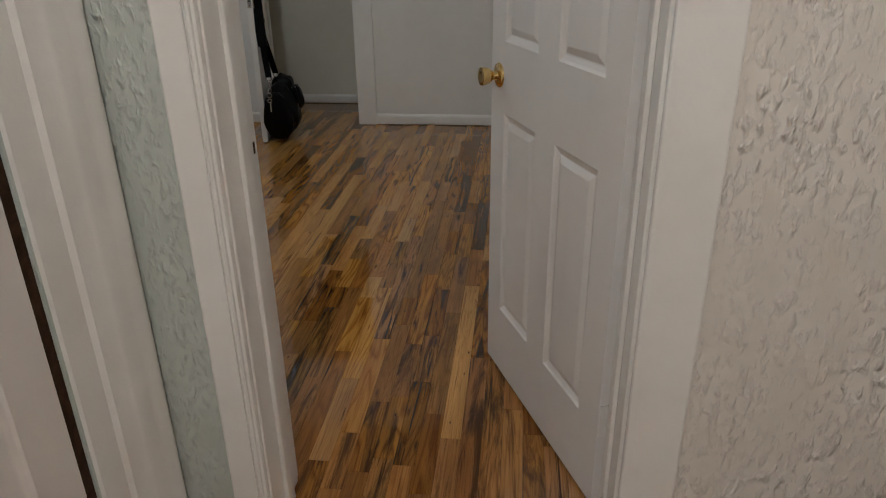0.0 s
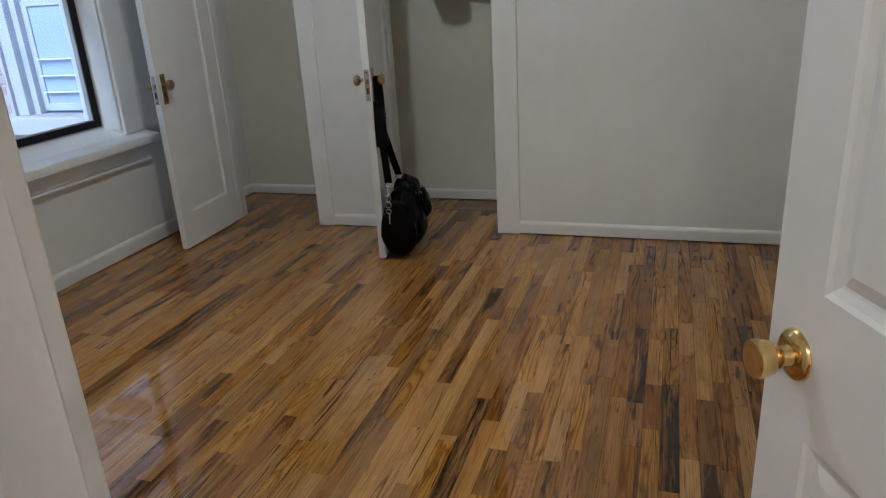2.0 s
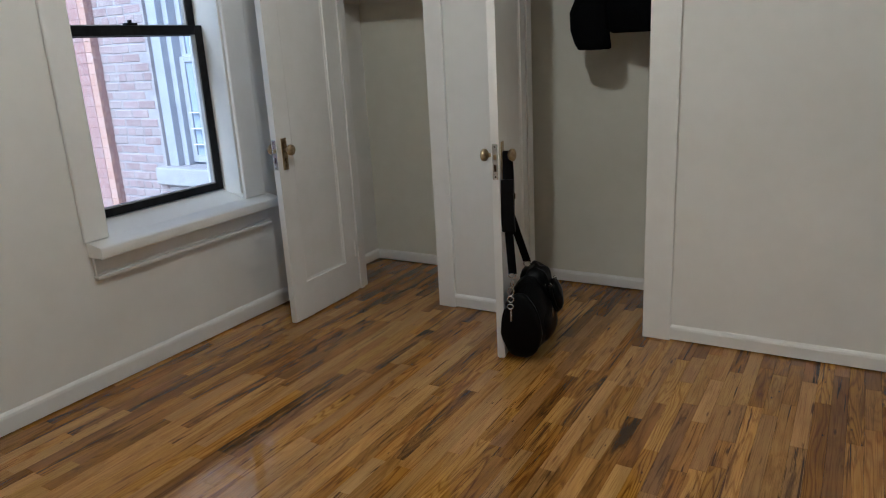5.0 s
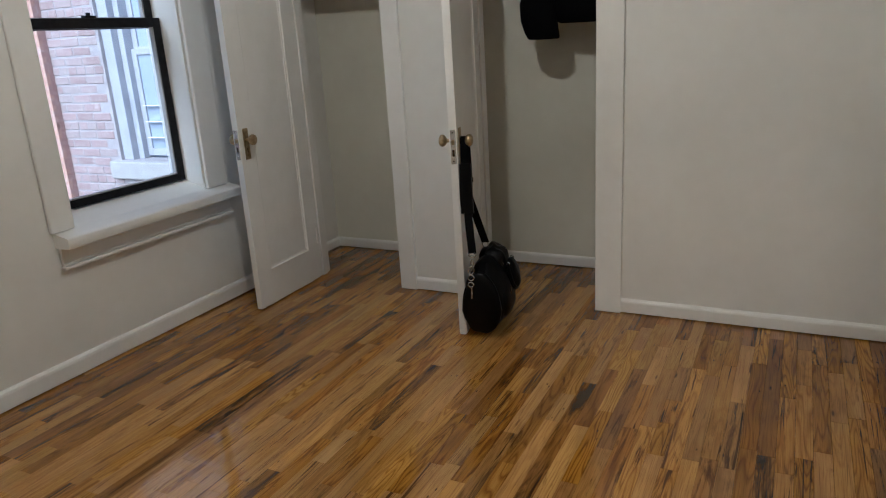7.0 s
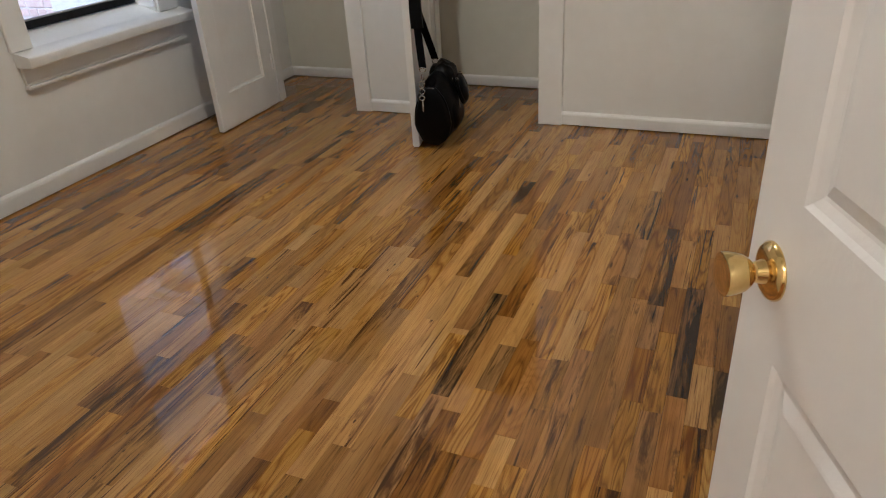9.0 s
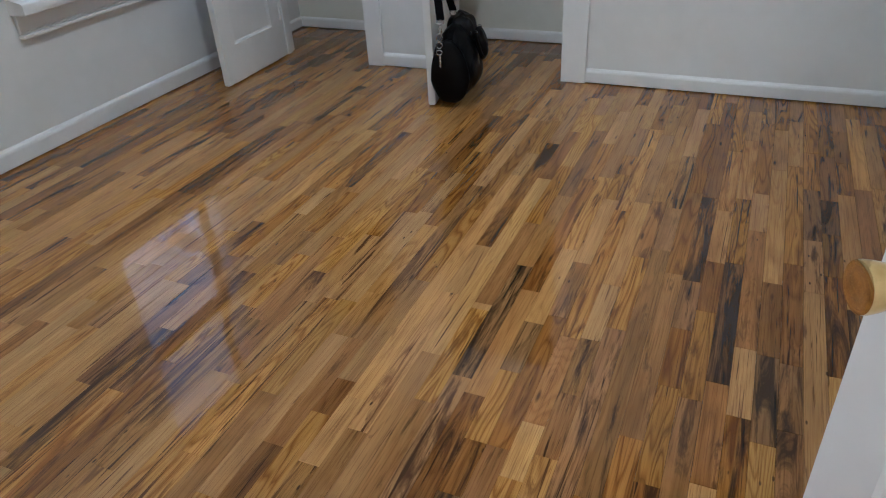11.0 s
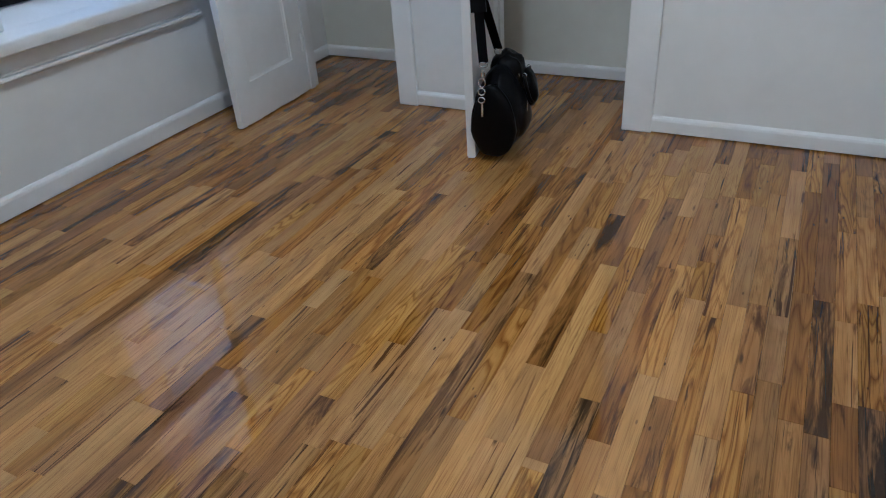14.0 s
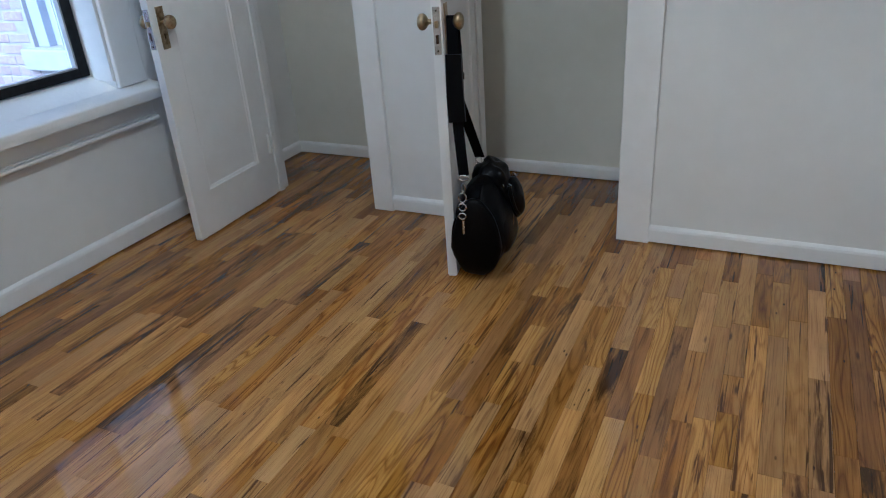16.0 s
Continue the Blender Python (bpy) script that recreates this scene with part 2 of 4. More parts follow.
def dark_stuff(name, a, b, rough, scale, strength, dist, spec=0.07):
    m, nt, bs = mat_base(name, rough)
    n = node(nt, "ShaderNodeTexNoise", Scale=scale, Detail=4.0, Roughness=0.6)
    v = node(nt, "ShaderNodeTexVoronoi", Scale=scale * 2.5)
    tc = nt.nodes.new("ShaderNodeTexCoord")
    for k in (n, v):
        nt.links.new(tc.outputs["Object"], k.inputs["Vector"])
    nt.links.new(ramp(nt, n.outputs[0], [(0.3, a), (0.7, b)]), bs.inputs["Base Color"])
    h = mixed(nt, 0.5, n.outputs[0], v.outputs["Distance"])
    bs.inputs["Specular IOR Level"].default_value = spec
    bump(nt, bs, h, strength, dist)
    return m


LEATHER = dark_stuff("black_leather", (0.0012, 0.0012, 0.0014), (0.003, 0.003, 0.003), 0.36, 60.0, 0.5, 0.002, 0.1)
WEB = dark_stuff("black_webbing", (0.0012, 0.0012, 0.0014), (0.0035, 0.0035, 0.004), 0.8, 300.0, 0.6, 0.0008)
CLOTH = dark_stuff("black_cloth", (0.0015, 0.0015, 0.002), (0.004, 0.004, 0.0045), 0.95, 120.0, 0.5, 0.0015)
BLACKFRAME = dark_stuff("black_enamel", (0.008, 0.008, 0.009), (0.02, 0.02, 0.021), 0.38, 30.0, 0.15, 0.001)
# dark brown that paints the shade in gaps and holes; also on lock screws
DARKGAP = dark_stuff("dark_gap_shade", (0.03, 0.018, 0.01), (0.07, 0.04, 0.022), 0.7, 30.0, 0.3, 0.001)


def brick_stuff(name, a, b, c):
    m, nt, bs = mat_base(name, 0.85)
    oi = nt.nodes.new("ShaderNodeObjectInfo")
    g = nt.nodes.new("ShaderNodeNewGeometry")
    add = nt.nodes.new("ShaderNodeMath")
    add.operation = "ADD"
    nt.links.new(oi.outputs["Random"], add.inputs[0])
    nt.links.new(g.outputs["Random Per Island"], add.inputs[1])
    fr = nt.nodes.new("ShaderNodeMath")
    fr.operation = "FRACT"
    nt.links.new(add.outputs[0], fr.inputs[0])
    col = ramp(nt, fr.outputs[0], [(0.0, a), (0.55, b), (1.0, c)])
    n = node(nt, "ShaderNodeTexNoise", Scale=30.0, Detail=5.0, Roughness=0.7)
    nt.links.new(position(nt), n.inputs["Vector"])
    wash = ramp(nt, n.outputs[0], [(0.5, (0, 0, 0)), (0.75, (0.6, 0.6, 0.6))])
    nt.links.new(mixed(nt, wash, col, (0.58, 0.53, 0.5)), bs.inputs["Base Color"])
    bump(nt, bs, n.outputs[0], 0.6, 0.004)
    return m


BRICK = brick_stuff("court_brick", (0.27, 0.195, 0.19), (0.33, 0.24, 0.235), (0.31, 0.255, 0.25))
PIERBRICK = brick_stuff("painted_brick", (0.33, 0.19, 0.175), (0.36, 0.21, 0.19), (0.35, 0.23, 0.21))
SALMON = brick_stuff("salmon_brick", (0.46, 0.27, 0.21), (0.49, 0.3, 0.235), (0.48, 0.31, 0.26))
MORTAR = paint("lime_mortar", (0.28, 0.25, 0.255), (0.4, 0.375, 0.38), 0.9, 60.0, 0.003, 8.0)
STONE = paint("sill_stone", (0.34, 0.325, 0.31), (0.43, 0.415, 0.4), 0.8, 40.0, 0.003, 12.0)
BLUEGREY = paint("blue_grey_paint", (0.34, 0.345, 0.385), (0.41, 0.415, 0.45), 0.5, 60.0, 0.001, 6.0)
CONCRETE = paint("court_concrete", (0.34, 0.33, 0.31), (0.42, 0.41, 0.39), 0.9, 30.0, 0.003, 1.5)

GLASS, _n, _b = mat_base("window_glass")
_t = _n.nodes.new("ShaderNodeBsdfTransparent")
_t.inputs[0].default_value = (0.93, 0.95, 0.97, 1)
_gl = _n.nodes.new("ShaderNodeBsdfGlossy")
_gl.inputs["Roughness"].default_value = 0.02
_lw = _n.nodes.new("ShaderNodeLayerWeight")
_pw = _n.nodes.new("ShaderNodeMath")
_pw.operation = "POWER"
_pw.inputs[1].default_value = 5.0
_n.links.new(_lw.outputs["Facing"], _pw.inputs[0])
_fr = _n.nodes.new("ShaderNodeMath")
_fr.operation = "MULTIPLY_ADD"
_fr.inputs[1].default_value, _fr.inputs[2].default_value = 0.9, 0.035
_n.links.new(_pw.outputs[0], _fr.inputs[0])
_mx = _n.nodes.new("ShaderNodeMixShader")
_n.links.new(_fr.outputs[0], _mx.inputs[0])
_n.links.new(_t.outputs[0], _mx.inputs[1])
_n.links.new(_gl.outputs[0], _mx.inputs[2])
_n.links.new(_mx.outputs[0], _n.nodes["Material Output"].inputs["Surface"])

FARPANE, _n, _b = mat_base("court_window_glass", 0.06)
_b.inputs["Base Color"].default_value = (0.32, 0.37, 0.46, 1)


def glow(name, tint, strength):
    m, nt, bs = mat_base(name, 0.4)
    bs.inputs["Base Color"].default_value = (0.9, 0.9, 0.88, 1)
    bs.inputs["Emission Color"].default_value = (*tint, 1)
    bs.inputs["Emission Strength"].default_value = strength
    return m


# ---- shapes ----
def part(name, bm, material, parent=None, label=""):
    me = bpy.data.meshes.new(name)
    bmesh.ops.recalc_face_normals(bm, faces=bm.faces[:])
    bm.to_mesh(me)
    bm.free()
    me.materials.append(material)
    ob = new(name, me)
    ob.parent = parent
    if label:
        ob["label"] = label
    return ob


def smooth(ob, angle=40):
    ob.data.polygons.foreach_set("use_smooth", [True] * len(ob.data.polygons))
    ob.data.set_sharp_from_angle(angle=radians(angle))
    return ob


def box(bm, x0, x1, y0, y1, z0, z1, bevel=0.0, m=None, segments=2):
    r = bmesh.ops.create_cube(bm, size=1.0)
    vs = r["verts"]
    bmesh.ops.scale(bm, vec=(x1 - x0, y1 - y0, z1 - z0), verts=vs)
    bmesh.ops.translate(bm, vec=((x0 + x1) / 2, (y0 + y1) / 2, (z0 + z1) / 2), verts=vs)
    if bevel:
        es = list({e for v in vs for e in v.link_edges})
        r = bmesh.ops.bevel(bm, geom=es, offset=bevel, segments=segments, affect="EDGES", profile=0.5)
        vs = list({v for f in r["faces"] for v in f.verts} | {v for v in vs if v.is_valid})
    if m is not None:
        bmesh.ops.transform(bm, matrix=m, verts=vs)
    return vs


def boxes(*rows, bevel=0.0):
    bm = bmesh.new()
    for r in rows:
        box(bm, *r, bevel=bevel)
    return bm


def lathe(profile, m=None, n=24):
    """A turned shape about z: profile is (radius, height) rows."""
    bm = bmesh.new()
    rings = []
    for r, z in profile:
        rings.append([bm.verts.new((r * math.cos(2 * math.pi * k / n), r * math.sin(2 * math.pi * k / n), z)) for k in range(n)])
    for a, b in zip(rings, rings[1:]):
        for k in range(n):
            bm.faces.new((a[k], a[(k + 1) % n], b[(k + 1) % n], b[k]))
    bm.faces.new(rings[0][::-1])
    bm.faces.new(rings[-1])
    if m is not None:
        bmesh.ops.transform(bm, matrix=m, verts=bm.verts[:])
    return bm


def sweep(points, size, flat=False, bm=None, n=8, closed=False):
    """A tube (size = radius) or a flat strap (size = width, thickness, side vector) along points."""
    bm = bm or bmesh.new()
    pts = [Vector(p) for p in points]
    rings = []
    count = len(pts)
    for i, p in enumerate(pts):
        if closed:
            d = pts[(i + 1) % count] - pts[i - 1]
        else:
            d = pts[min(i + 1, count - 1)] - pts[max(i - 1, 0)]
        d.normalize()
        if flat:
            w, th, side = size
            s = Vector(side)
            s = (s - d * s.dot(d)).normalized()
            u = d.cross(s)
            ring = [p + s * (a * w / 2) + u * (b * th / 2) for a, b in ((-1, -1), (1, -1), (1, 1), (-1, 1))]
        else:
            ref = Vector((0, 0, 1)) if abs(d.z) < 0.9 else Vector((1, 0, 0))
            s = d.cross(ref).normalized()
            u = d.cross(s)
            ring = [p + (s * math.cos(2 * math.pi * k / n) + u * math.sin(2 * math.pi * k / n)) * size for k in range(n)]
        rings.append([bm.verts.new(v) for v in ring])
    k = len(rings[0])
    pairs = list(zip(rings, rings[1:])) + ([(rings[-1], rings[0])] if closed else [])
    for a, b in pairs:
        for j in range(k):
            bm.faces.new((a[j], a[(j + 1) % k], b[(j + 1) % k], b[j]))
    if not closed:
        bm.faces.new(rings[0][::-1])
        bm.faces.new(rings[-1])
    return bm


def wall(name, axis, a0, a1, b0, b1, z0, z1, openings, material, label):
    """A wall along axis from a0 to a1, thick from b0 to b1, with openings (a, a, z, z) cut through."""
    cuts_a = sorted({a0, a1, *(o[0] for o in openings), *(o[1] for o in openings)})
    cuts_z = sorted({z0, z1, *(o[2] for o in openings), *(o[3] for o in openings)})
    cuts_a = [c for c in cuts_a if a0 <= c <= a1]
    cuts_z = [c for c in cuts_z if z0 <= c <= z1]
    bm = bmesh.new()
    solid = {}
    for i in range(len(cuts_a) - 1):
        for j in range(len(cuts_z) - 1):
            ca, cz = (cuts_a[i] + cuts_a[i + 1]) / 2, (cuts_z[j] + cuts_z[j + 1]) / 2
            solid[i, j] = not any(o[0] < ca < o[1] and o[2] < cz < o[3] for o in openings)
    corner = {}

    def v(i, s, j):
        if (i, s, j) not in corner:
            p = (cuts_a[i], (b0, b1)[s], cuts_z[j])
            corner[i, s, j] = bm.verts.new(p if axis == "x" else (p[1], p[0], p[2]))
        return corner[i, s, j]

    for (i, j), full in solid.items():
        if not full:
            continue
        for s in (0, 1):
            bm.faces.new((v(i, s, j), v(i + 1, s, j), v(i + 1, s, j + 1), v(i, s, j + 1)))
        for di, dj, q in ((-1, 0, ((i, j), (i, j + 1))), (1, 0, ((i + 1, j), (i + 1, j + 1))), (0, -1, ((i, j), (i + 1, j))), (0, 1, ((i, j + 1), (i + 1, j + 1)))):
            if not solid.get((i + di, j + dj), False):
                (p, r), (p2, r2) = q
                bm.faces.new((v(p, 0, r), v(p2, 0, r2), v(p2, 1, r2), v(p, 1, r)))
    ob = part(name, bm, material)
    return tagged(ob, label, "wall", kind="structure")


def profile_run(name, path_a, path_b, prof, material, label="", parent=None, category="trim"):
    """A moulding from point a to point b on the floor plan; prof rows are (out, z), out to the left of a->b."""
    a, b = Vector((*path_a, 0)), Vector((*path_b, 0))
    d = (b - a).normalized()
    out = Vector((-d.y, d.x, 0))
    bm = bmesh.new()
    ends = [[bm.verts.new(p + out * o + Vector((0, 0, z))) for o, z in prof] for p in (a, b)]
    n = len(prof)
    for k in range(n):
        bm.faces.new((ends[0][k], ends[0][(k + 1) % n], ends[1][(k + 1) % n], ends[1][k]))
    bm.faces.new(ends[0])
    bm.faces.new(ends[1][::-1])
    ob = part(name, bm, material, parent)
    if parent is None:
        tagged(ob, label, category, kind="structure")
    return ob


BASE = [(-0.002, 0.004), (0.016, 0.004), (0.017, 0.064), (0.014, 0.074), (0.008, 0.08), (0.003, 0.084), (-0.002, 0.084)]


def upright(name, x0, x1, y0, y1, z0, z1, material=None, parent=None, label="", bevel=0.003):
    ob = part(name, boxes((x0, x1, y0, y1, z0, z1), bevel=bevel), material or TRIM, parent)
    if parent is None:
        tagged(ob, label, "trim", kind="structure")
    return ob


# ---- setting: the bedroom ----
XW, XE, YS, YN, ZC = -3.268, 0.392, 1.70, 5.302, 2.72
WOPEN = (3.905, 4.745, 0.655, 2.42)
ADOOR, BDOOR = (-2.99, -2.372), (-1.838, -1.208)
EDOOR = (-0.601, 0.165)
wall("wall_west", "y", 1.6, 6.05, XW - 0.24, XW, -0.05, ZC, [WOPEN], WALL, "smooth off-white painted plaster wall with one window")
wall("wall_north", "x", XW, XE + 0.15, YN, YN + 0.13, 0, ZC, [(ADOOR[0] - 0.018, ADOOR[1] + 0.018, 0, 2.05), (BDOOR[0] - 0.018, BDOOR[1] + 0.018, 0, 2.05)], WALL,
     "off-white painted plaster wall with two closet openings")
wall("wall_east", "y", 1.6, YN, XE, XE + 0.15, -0.05, ZC, [], WALL, "plain off-white painted plaster wall")
wall("wall_south", "x", XW, XE, 1.6, YS, 0, ZC, [(EDOOR[0] - 0.02, EDOOR[1] + 0.02, 0, 2.07)], WALL, "off-white painted wall round the bedroom doorway")
tagged(part("ceiling", boxes((XW - 0.24, XE + 0.15, 1.6, 6.05, ZC, ZC + 0.1)), CEIL), "flat white painted ceiling", "ceiling", kind="structure")

# closets behind the north wall
YB = 5.952
wall("wall_closet_back", "x", XW, XE + 0.15, YB, YB + 0.1, 0, ZC, [], CLOSET, "off-white painted back wall of the closets")
wall("wall_closet_middle", "y", YN + 0.13, YB, -2.14, -2.06, 0, ZC, [], CLOSET, "painted partition between the two closets")
wall("wall_closet_east", "y", YN + 0.13, YB, -0.86, -0.78, 0, ZC, [], CLOSET, "painted side wall of the closet")

shelf = tagged(part("closet_shelf", boxes((XW + 0.001, -2.141, 5.58, YB - 0.001, 1.762, 1.782), bevel=0.002), CLOSET), "painted wooden closet shelf", "shelf")
part("shelf_cleat", boxes((XW + 0.001, XW + 0.02, 5.6, YB - 0.002, 1.722, 1.7615), bevel=0.002), CLOSET, shelf)
part("shelf_cleat", boxes((XW + 0.021, -2.142, YB - 0.02, YB - 0.001, 1.722, 1.7615), bevel=0.002), CLOSET, shelf)
for a, b in (((XW, YN), (XW, YS)), ((XW, YB), (XW, YN + 0.13)), ((-2.14, YB), (XW + 0.017, YB)), ((-0.86, YB), (-2.06, YB)), ((XE, YS), (XE, YN)),
             ((XE - 0.017, YN), (-1.076, YN)), ((-1.945, YN), (-2.268, YN)), ((XW + 0.017, YS), (EDOOR[0] - 0.09, YS)), ((EDOOR[1] + 0.115, YS), (XE - 0.017, YS))):
    tall = 1.12 if a[0] == XW and b[0] == XW and b[1] == YS else 0.84 if a[1] == YB else 0.92
    prof = [(o, max(z * tall, 0.007)) for o, z in BASE]
    profile_run("baseboard", a, b, prof, TRIM, "low white painted baseboard with a rounded top edge")


def closet_frame(x0, x1, left_w, right_w):
    """Flat casing boards, jamb linings and head of one closet opening."""
    label = "white painted door casing board"
    upright("trim", x0 - left_w, x0, YN - 0.02, YN + 0.003, 0, 2.14, label=label)
    upright("trim", x1, x1 + right_w, YN - 0.02, YN + 0.003, 0, 2.14, label=label)
    upright("trim", x0 + 0.001, x1 - 0.001, YN - 0.018, YN + 0.003, 2.035, 2.139, label="white painted casing over a closet opening")
    for a, b in ((x0 - 0.018, x0 - 0.0005), (x1 + 0.0005, x1 + 0.018)):
        upright("trim", a, b, YN + 0.004, YN + 0.133, 0.0, 2.033, label="white painted jamb lining of a closet opening")
    s = 0.012
    upright("trim", x0, x0 + s, YN + 0.05, YN + 0.09, 0, 2.03, label="thin white door stop")
    upright("trim", x1 - s, x1, YN + 0.05, YN + 0.09, 0, 2.03, label="thin white door stop")


closet_frame(*ADOOR, 0.1, 0.104)
closet_frame(*BDOOR, 0.106, 0.132)

# bedroom doorway: linings, casings, stops
HY0 = 1.53
for x0, x1 in ((EDOOR[0] - 0.02, EDOOR[0]), (EDOOR[1], EDOOR[1] + 0.02)):
    upright("trim", x0, x1, 1.53, YS, 0, 2.05, label="white painted door jamb lining with chipped edges")
upright("trim", EDOOR[0] - 0.02, EDOOR[1] + 0.02, 1.53, YS, 2.05, 2.069, label="white painted head lining of the doorway")


def casing(name, x0, x1, yf, depth, inner, label, z1=2.12):
    """Upright casing with a bead along its inner edge; inner is +1 when the opening lies at larger x."""
    bm = bmesh.new()
    w = x1 - x0
    prof = [(0, 0), (0, depth * 0.85), (0.004, depth), (w * 0.74, depth), (w * 0.75, depth * 0.8), (w * 0.77, depth * 0.76), (w * 0.79, depth * 0.98),
            (w * 0.84, depth * 1.1), (w * 0.89, depth * 0.98), (w * 0.91, depth * 0.7), (w * 0.98, depth * 0.66), (w, depth * 0.35), (w, 0)]
    rows = []
    for z in (0.0, z1):
        rows.append([bm.verts.new((x0 + u if inner > 0 else x1 - u, yf - d, z)) for u, d in prof])
    for k in range(len(prof)):
        j = (k + 1) % len(prof)
        bm.faces.new((rows[0][k], rows[0][j], rows[1][j], rows[1][k]))
    bm.faces.new(rows[0])
    bm.faces.new(rows[1][::-1])
    return tagged(smooth(part(name, bm, TRIM), 35), label, "trim", kind="structure")


casing("trim", -0.684, -0.605, HY0 - 0.001, 0.02, 1, "white painted door casing with a moulded inner edge")
upright("trim", 0.172, 0.284, HY0 - 0.021, HY0 - 0.001, 0, 2.12, label="flat white painted door casing with a worn edge", bevel=0.005)
upright("trim", EDOOR[0] - 0.085, EDOOR[0] - 0.005, YS - 0.001, YS + 0.018, 0, 2.12, label="white painted door casing")
upright("trim", EDOOR[1] + 0.025, EDOOR[1] + 0.11, YS - 0.001, YS + 0.018, 0, 2.12, label="white painted door casing")
upright("trim", EDOOR[0], EDOOR[0] + 0.011, 1.60, 1.645, 0, 2.05, label="thin white door stop")
upright("trim", EDOOR[1] - 0.011, EDOOR[1], 1.60, 1.645, 0, 2.05, label="thin white door stop")
plate = part("trim", boxes((EDOOR[0], EDOOR[0] + 0.0018, 1.665, 1.693, 0.866, 0.926)), TRIM)
tagged(plate, "small paint-covered strike plate in the door jamb", "strike plate")
part("latch_hole", boxes((EDOOR[0] + 0.0019, EDOOR[0] + 0.0026, 1.677, 1.686, 0.88, 0.905)), DARKGAP, plate)
plate.name = "strike_plate"

# ---- setting: the hall in front of the bedroom ----
XH = -0.83
wall("wall_hall_north", "x", -0.795, 1.3, 1.53, 1.6, 0, ZC, [(EDOOR[0] - 0.02, EDOOR[1] + 0.02, 0, 2.07)], HALLWALL, "cream hall wall with rough knockdown plaster")
wall("wall_hall_west", "y", -1.4, 1.53, XH - 0.12, XH, 0, ZC, [(0.45, 1.282, 0, 2.05)], HALLSTRIP, "pale rough plaster wall with a door")
wall("wall_hall_east", "y", -1.4, 1.53, 1.3, 1.42, 0, ZC, [], HALLWALL, "cream rough plaster hall wall")
wall("wall_hall_south", "x", XH, 1.3, -1.52, -1.4, 0, ZC, [], HALLWALL, "cream rough plaster hall wall")
tagged(part("ceiling_hall", boxes((XH - 0.12, 1.42, -1.52, 1.6, ZC, ZC + 0.1)), CEIL), "flat white hall ceiling", "ceiling", kind="structure")
tagged(part("wall_strip", boxes((XH, -0.682, 1.5235, 1.5295, 0, ZC)), HALLSTRIP), "narrow strip of pale green-grey rough plaster between two casings", "wall", kind="structure")
# casing of the hall door, seen edge-on: stepped boards
bm = bmesh.new()
prof = [(0, 0), (0.0, 0.03), (0.008, 0.034), (0.022, 0.034), (0.034, 0.028), (0.05, 0.025), (0.09, 0.025), (0.1, 0.022), (0.11, 0.018), (0.15, 0.017), (0.158, 0.008), (0.224, 0.006), (0.228, 0)]
rows = [[bm.verts.new((XH + d, 1.515 - u, z)) for u, d in prof] for z in (0.0, 2.14)]
for k in range(len(prof)):
    j = (k + 1) % len(prof)
    bm.faces.new((rows[0][k], rows[0][j], rows[1][j], rows[1][k]))
bm.faces.new(rows[0])
bm.faces.new(rows[1][::-1])
tagged(smooth(part("trim", bm, TRIM), 35), "white painted stepped casing of a hall door", "trim", kind="structure")


# ---- doors ----
def panel_leaf(w, h, t, panels, rings):
    """A door leaf from x = 0 (hinge) to w, thick about y = 0; each panel (x, x, z, z) is stepped by rings of (inset, depth)."""
    bm = bmesh.new()
    xs = sorted({0, w, *(p[0] for p in panels), *(p[1] for p in panels)})
    zs = sorted({0, h, *(p[2] for p in panels), *(p[3] for p in panels)})
    for side in (-1, 1):
        y = side * t / 2
        for i in range(len(xs) - 1):
            for j in range(len(zs) - 1):
                cx, cz = (xs[i] + xs[i + 1]) / 2, (zs[j] + zs[j + 1]) / 2
                if any(p[0] < cx < p[1] and p[2] < cz < p[3] for p in panels):
                    continue
                bm.faces.new([bm.verts.new(c) for c in ((xs[i], y, zs[j]), (xs[i + 1], y, zs[j]), (xs[i + 1], y, zs[j + 1]), (xs[i], y, zs[j + 1]))])
        for x0, x1, z0, z1 in panels:
            last = None
            for inset, deep in [(0, 0), *rings]:
                yy = y - side * deep
                ring = [bm.verts.new(c) for c in ((x0 + inset, yy, z0 + inset), (x1 - inset, yy, z0 + inset), (x1 - inset, yy, z1 - inset), (x0 + inset, yy, z1 - inset))]
                if last:
                    for k in range(4):
                        bm.faces.new((last[k], last[(k + 1) % 4], ring[(k + 1) % 4], ring[k]))
                last = ring
            bm.faces.new(last)
    c = 0.0
    for q in (((c, -t / 2, 0), (c, t / 2, 0), (c, t / 2, h), (c, -t / 2, h)), ((w, -t / 2, 0), (w, t / 2, 0), (w, t / 2, h), (w, -t / 2, h)),
              ((0, -t / 2, 0), (w, -t / 2, 0), (w, t / 2, 0), (0, t / 2, 0)), ((0, -t / 2, h), (w, -t / 2, h), (w, t / 2, h), (0, t / 2, h))):
        bm.faces.new([bm.verts.new(p) for p in q])
    bmesh.ops.remove_doubles(bm, verts=bm.verts[:], dist=0.0002)
    es = [e for e in bm.edges if len(e.link_faces) == 2 and e.calc_face_angle(0) > 1.2 and all(abs(abs(v.co.y) - t / 2) < 1e-4 for v in e.verts)
          and (all(abs(v.co.x) < 1e-4 for v in e.verts) or all(abs(v.co.x - w) < 1e-4 for v in e.verts) or all(abs(v.co.z) < 1e-4 for v in e.verts))]
    bmesh.ops.bevel(bm, geom=es, offset=0.003, segments=2, affect="EDGES", profile=0.5)
    return bm


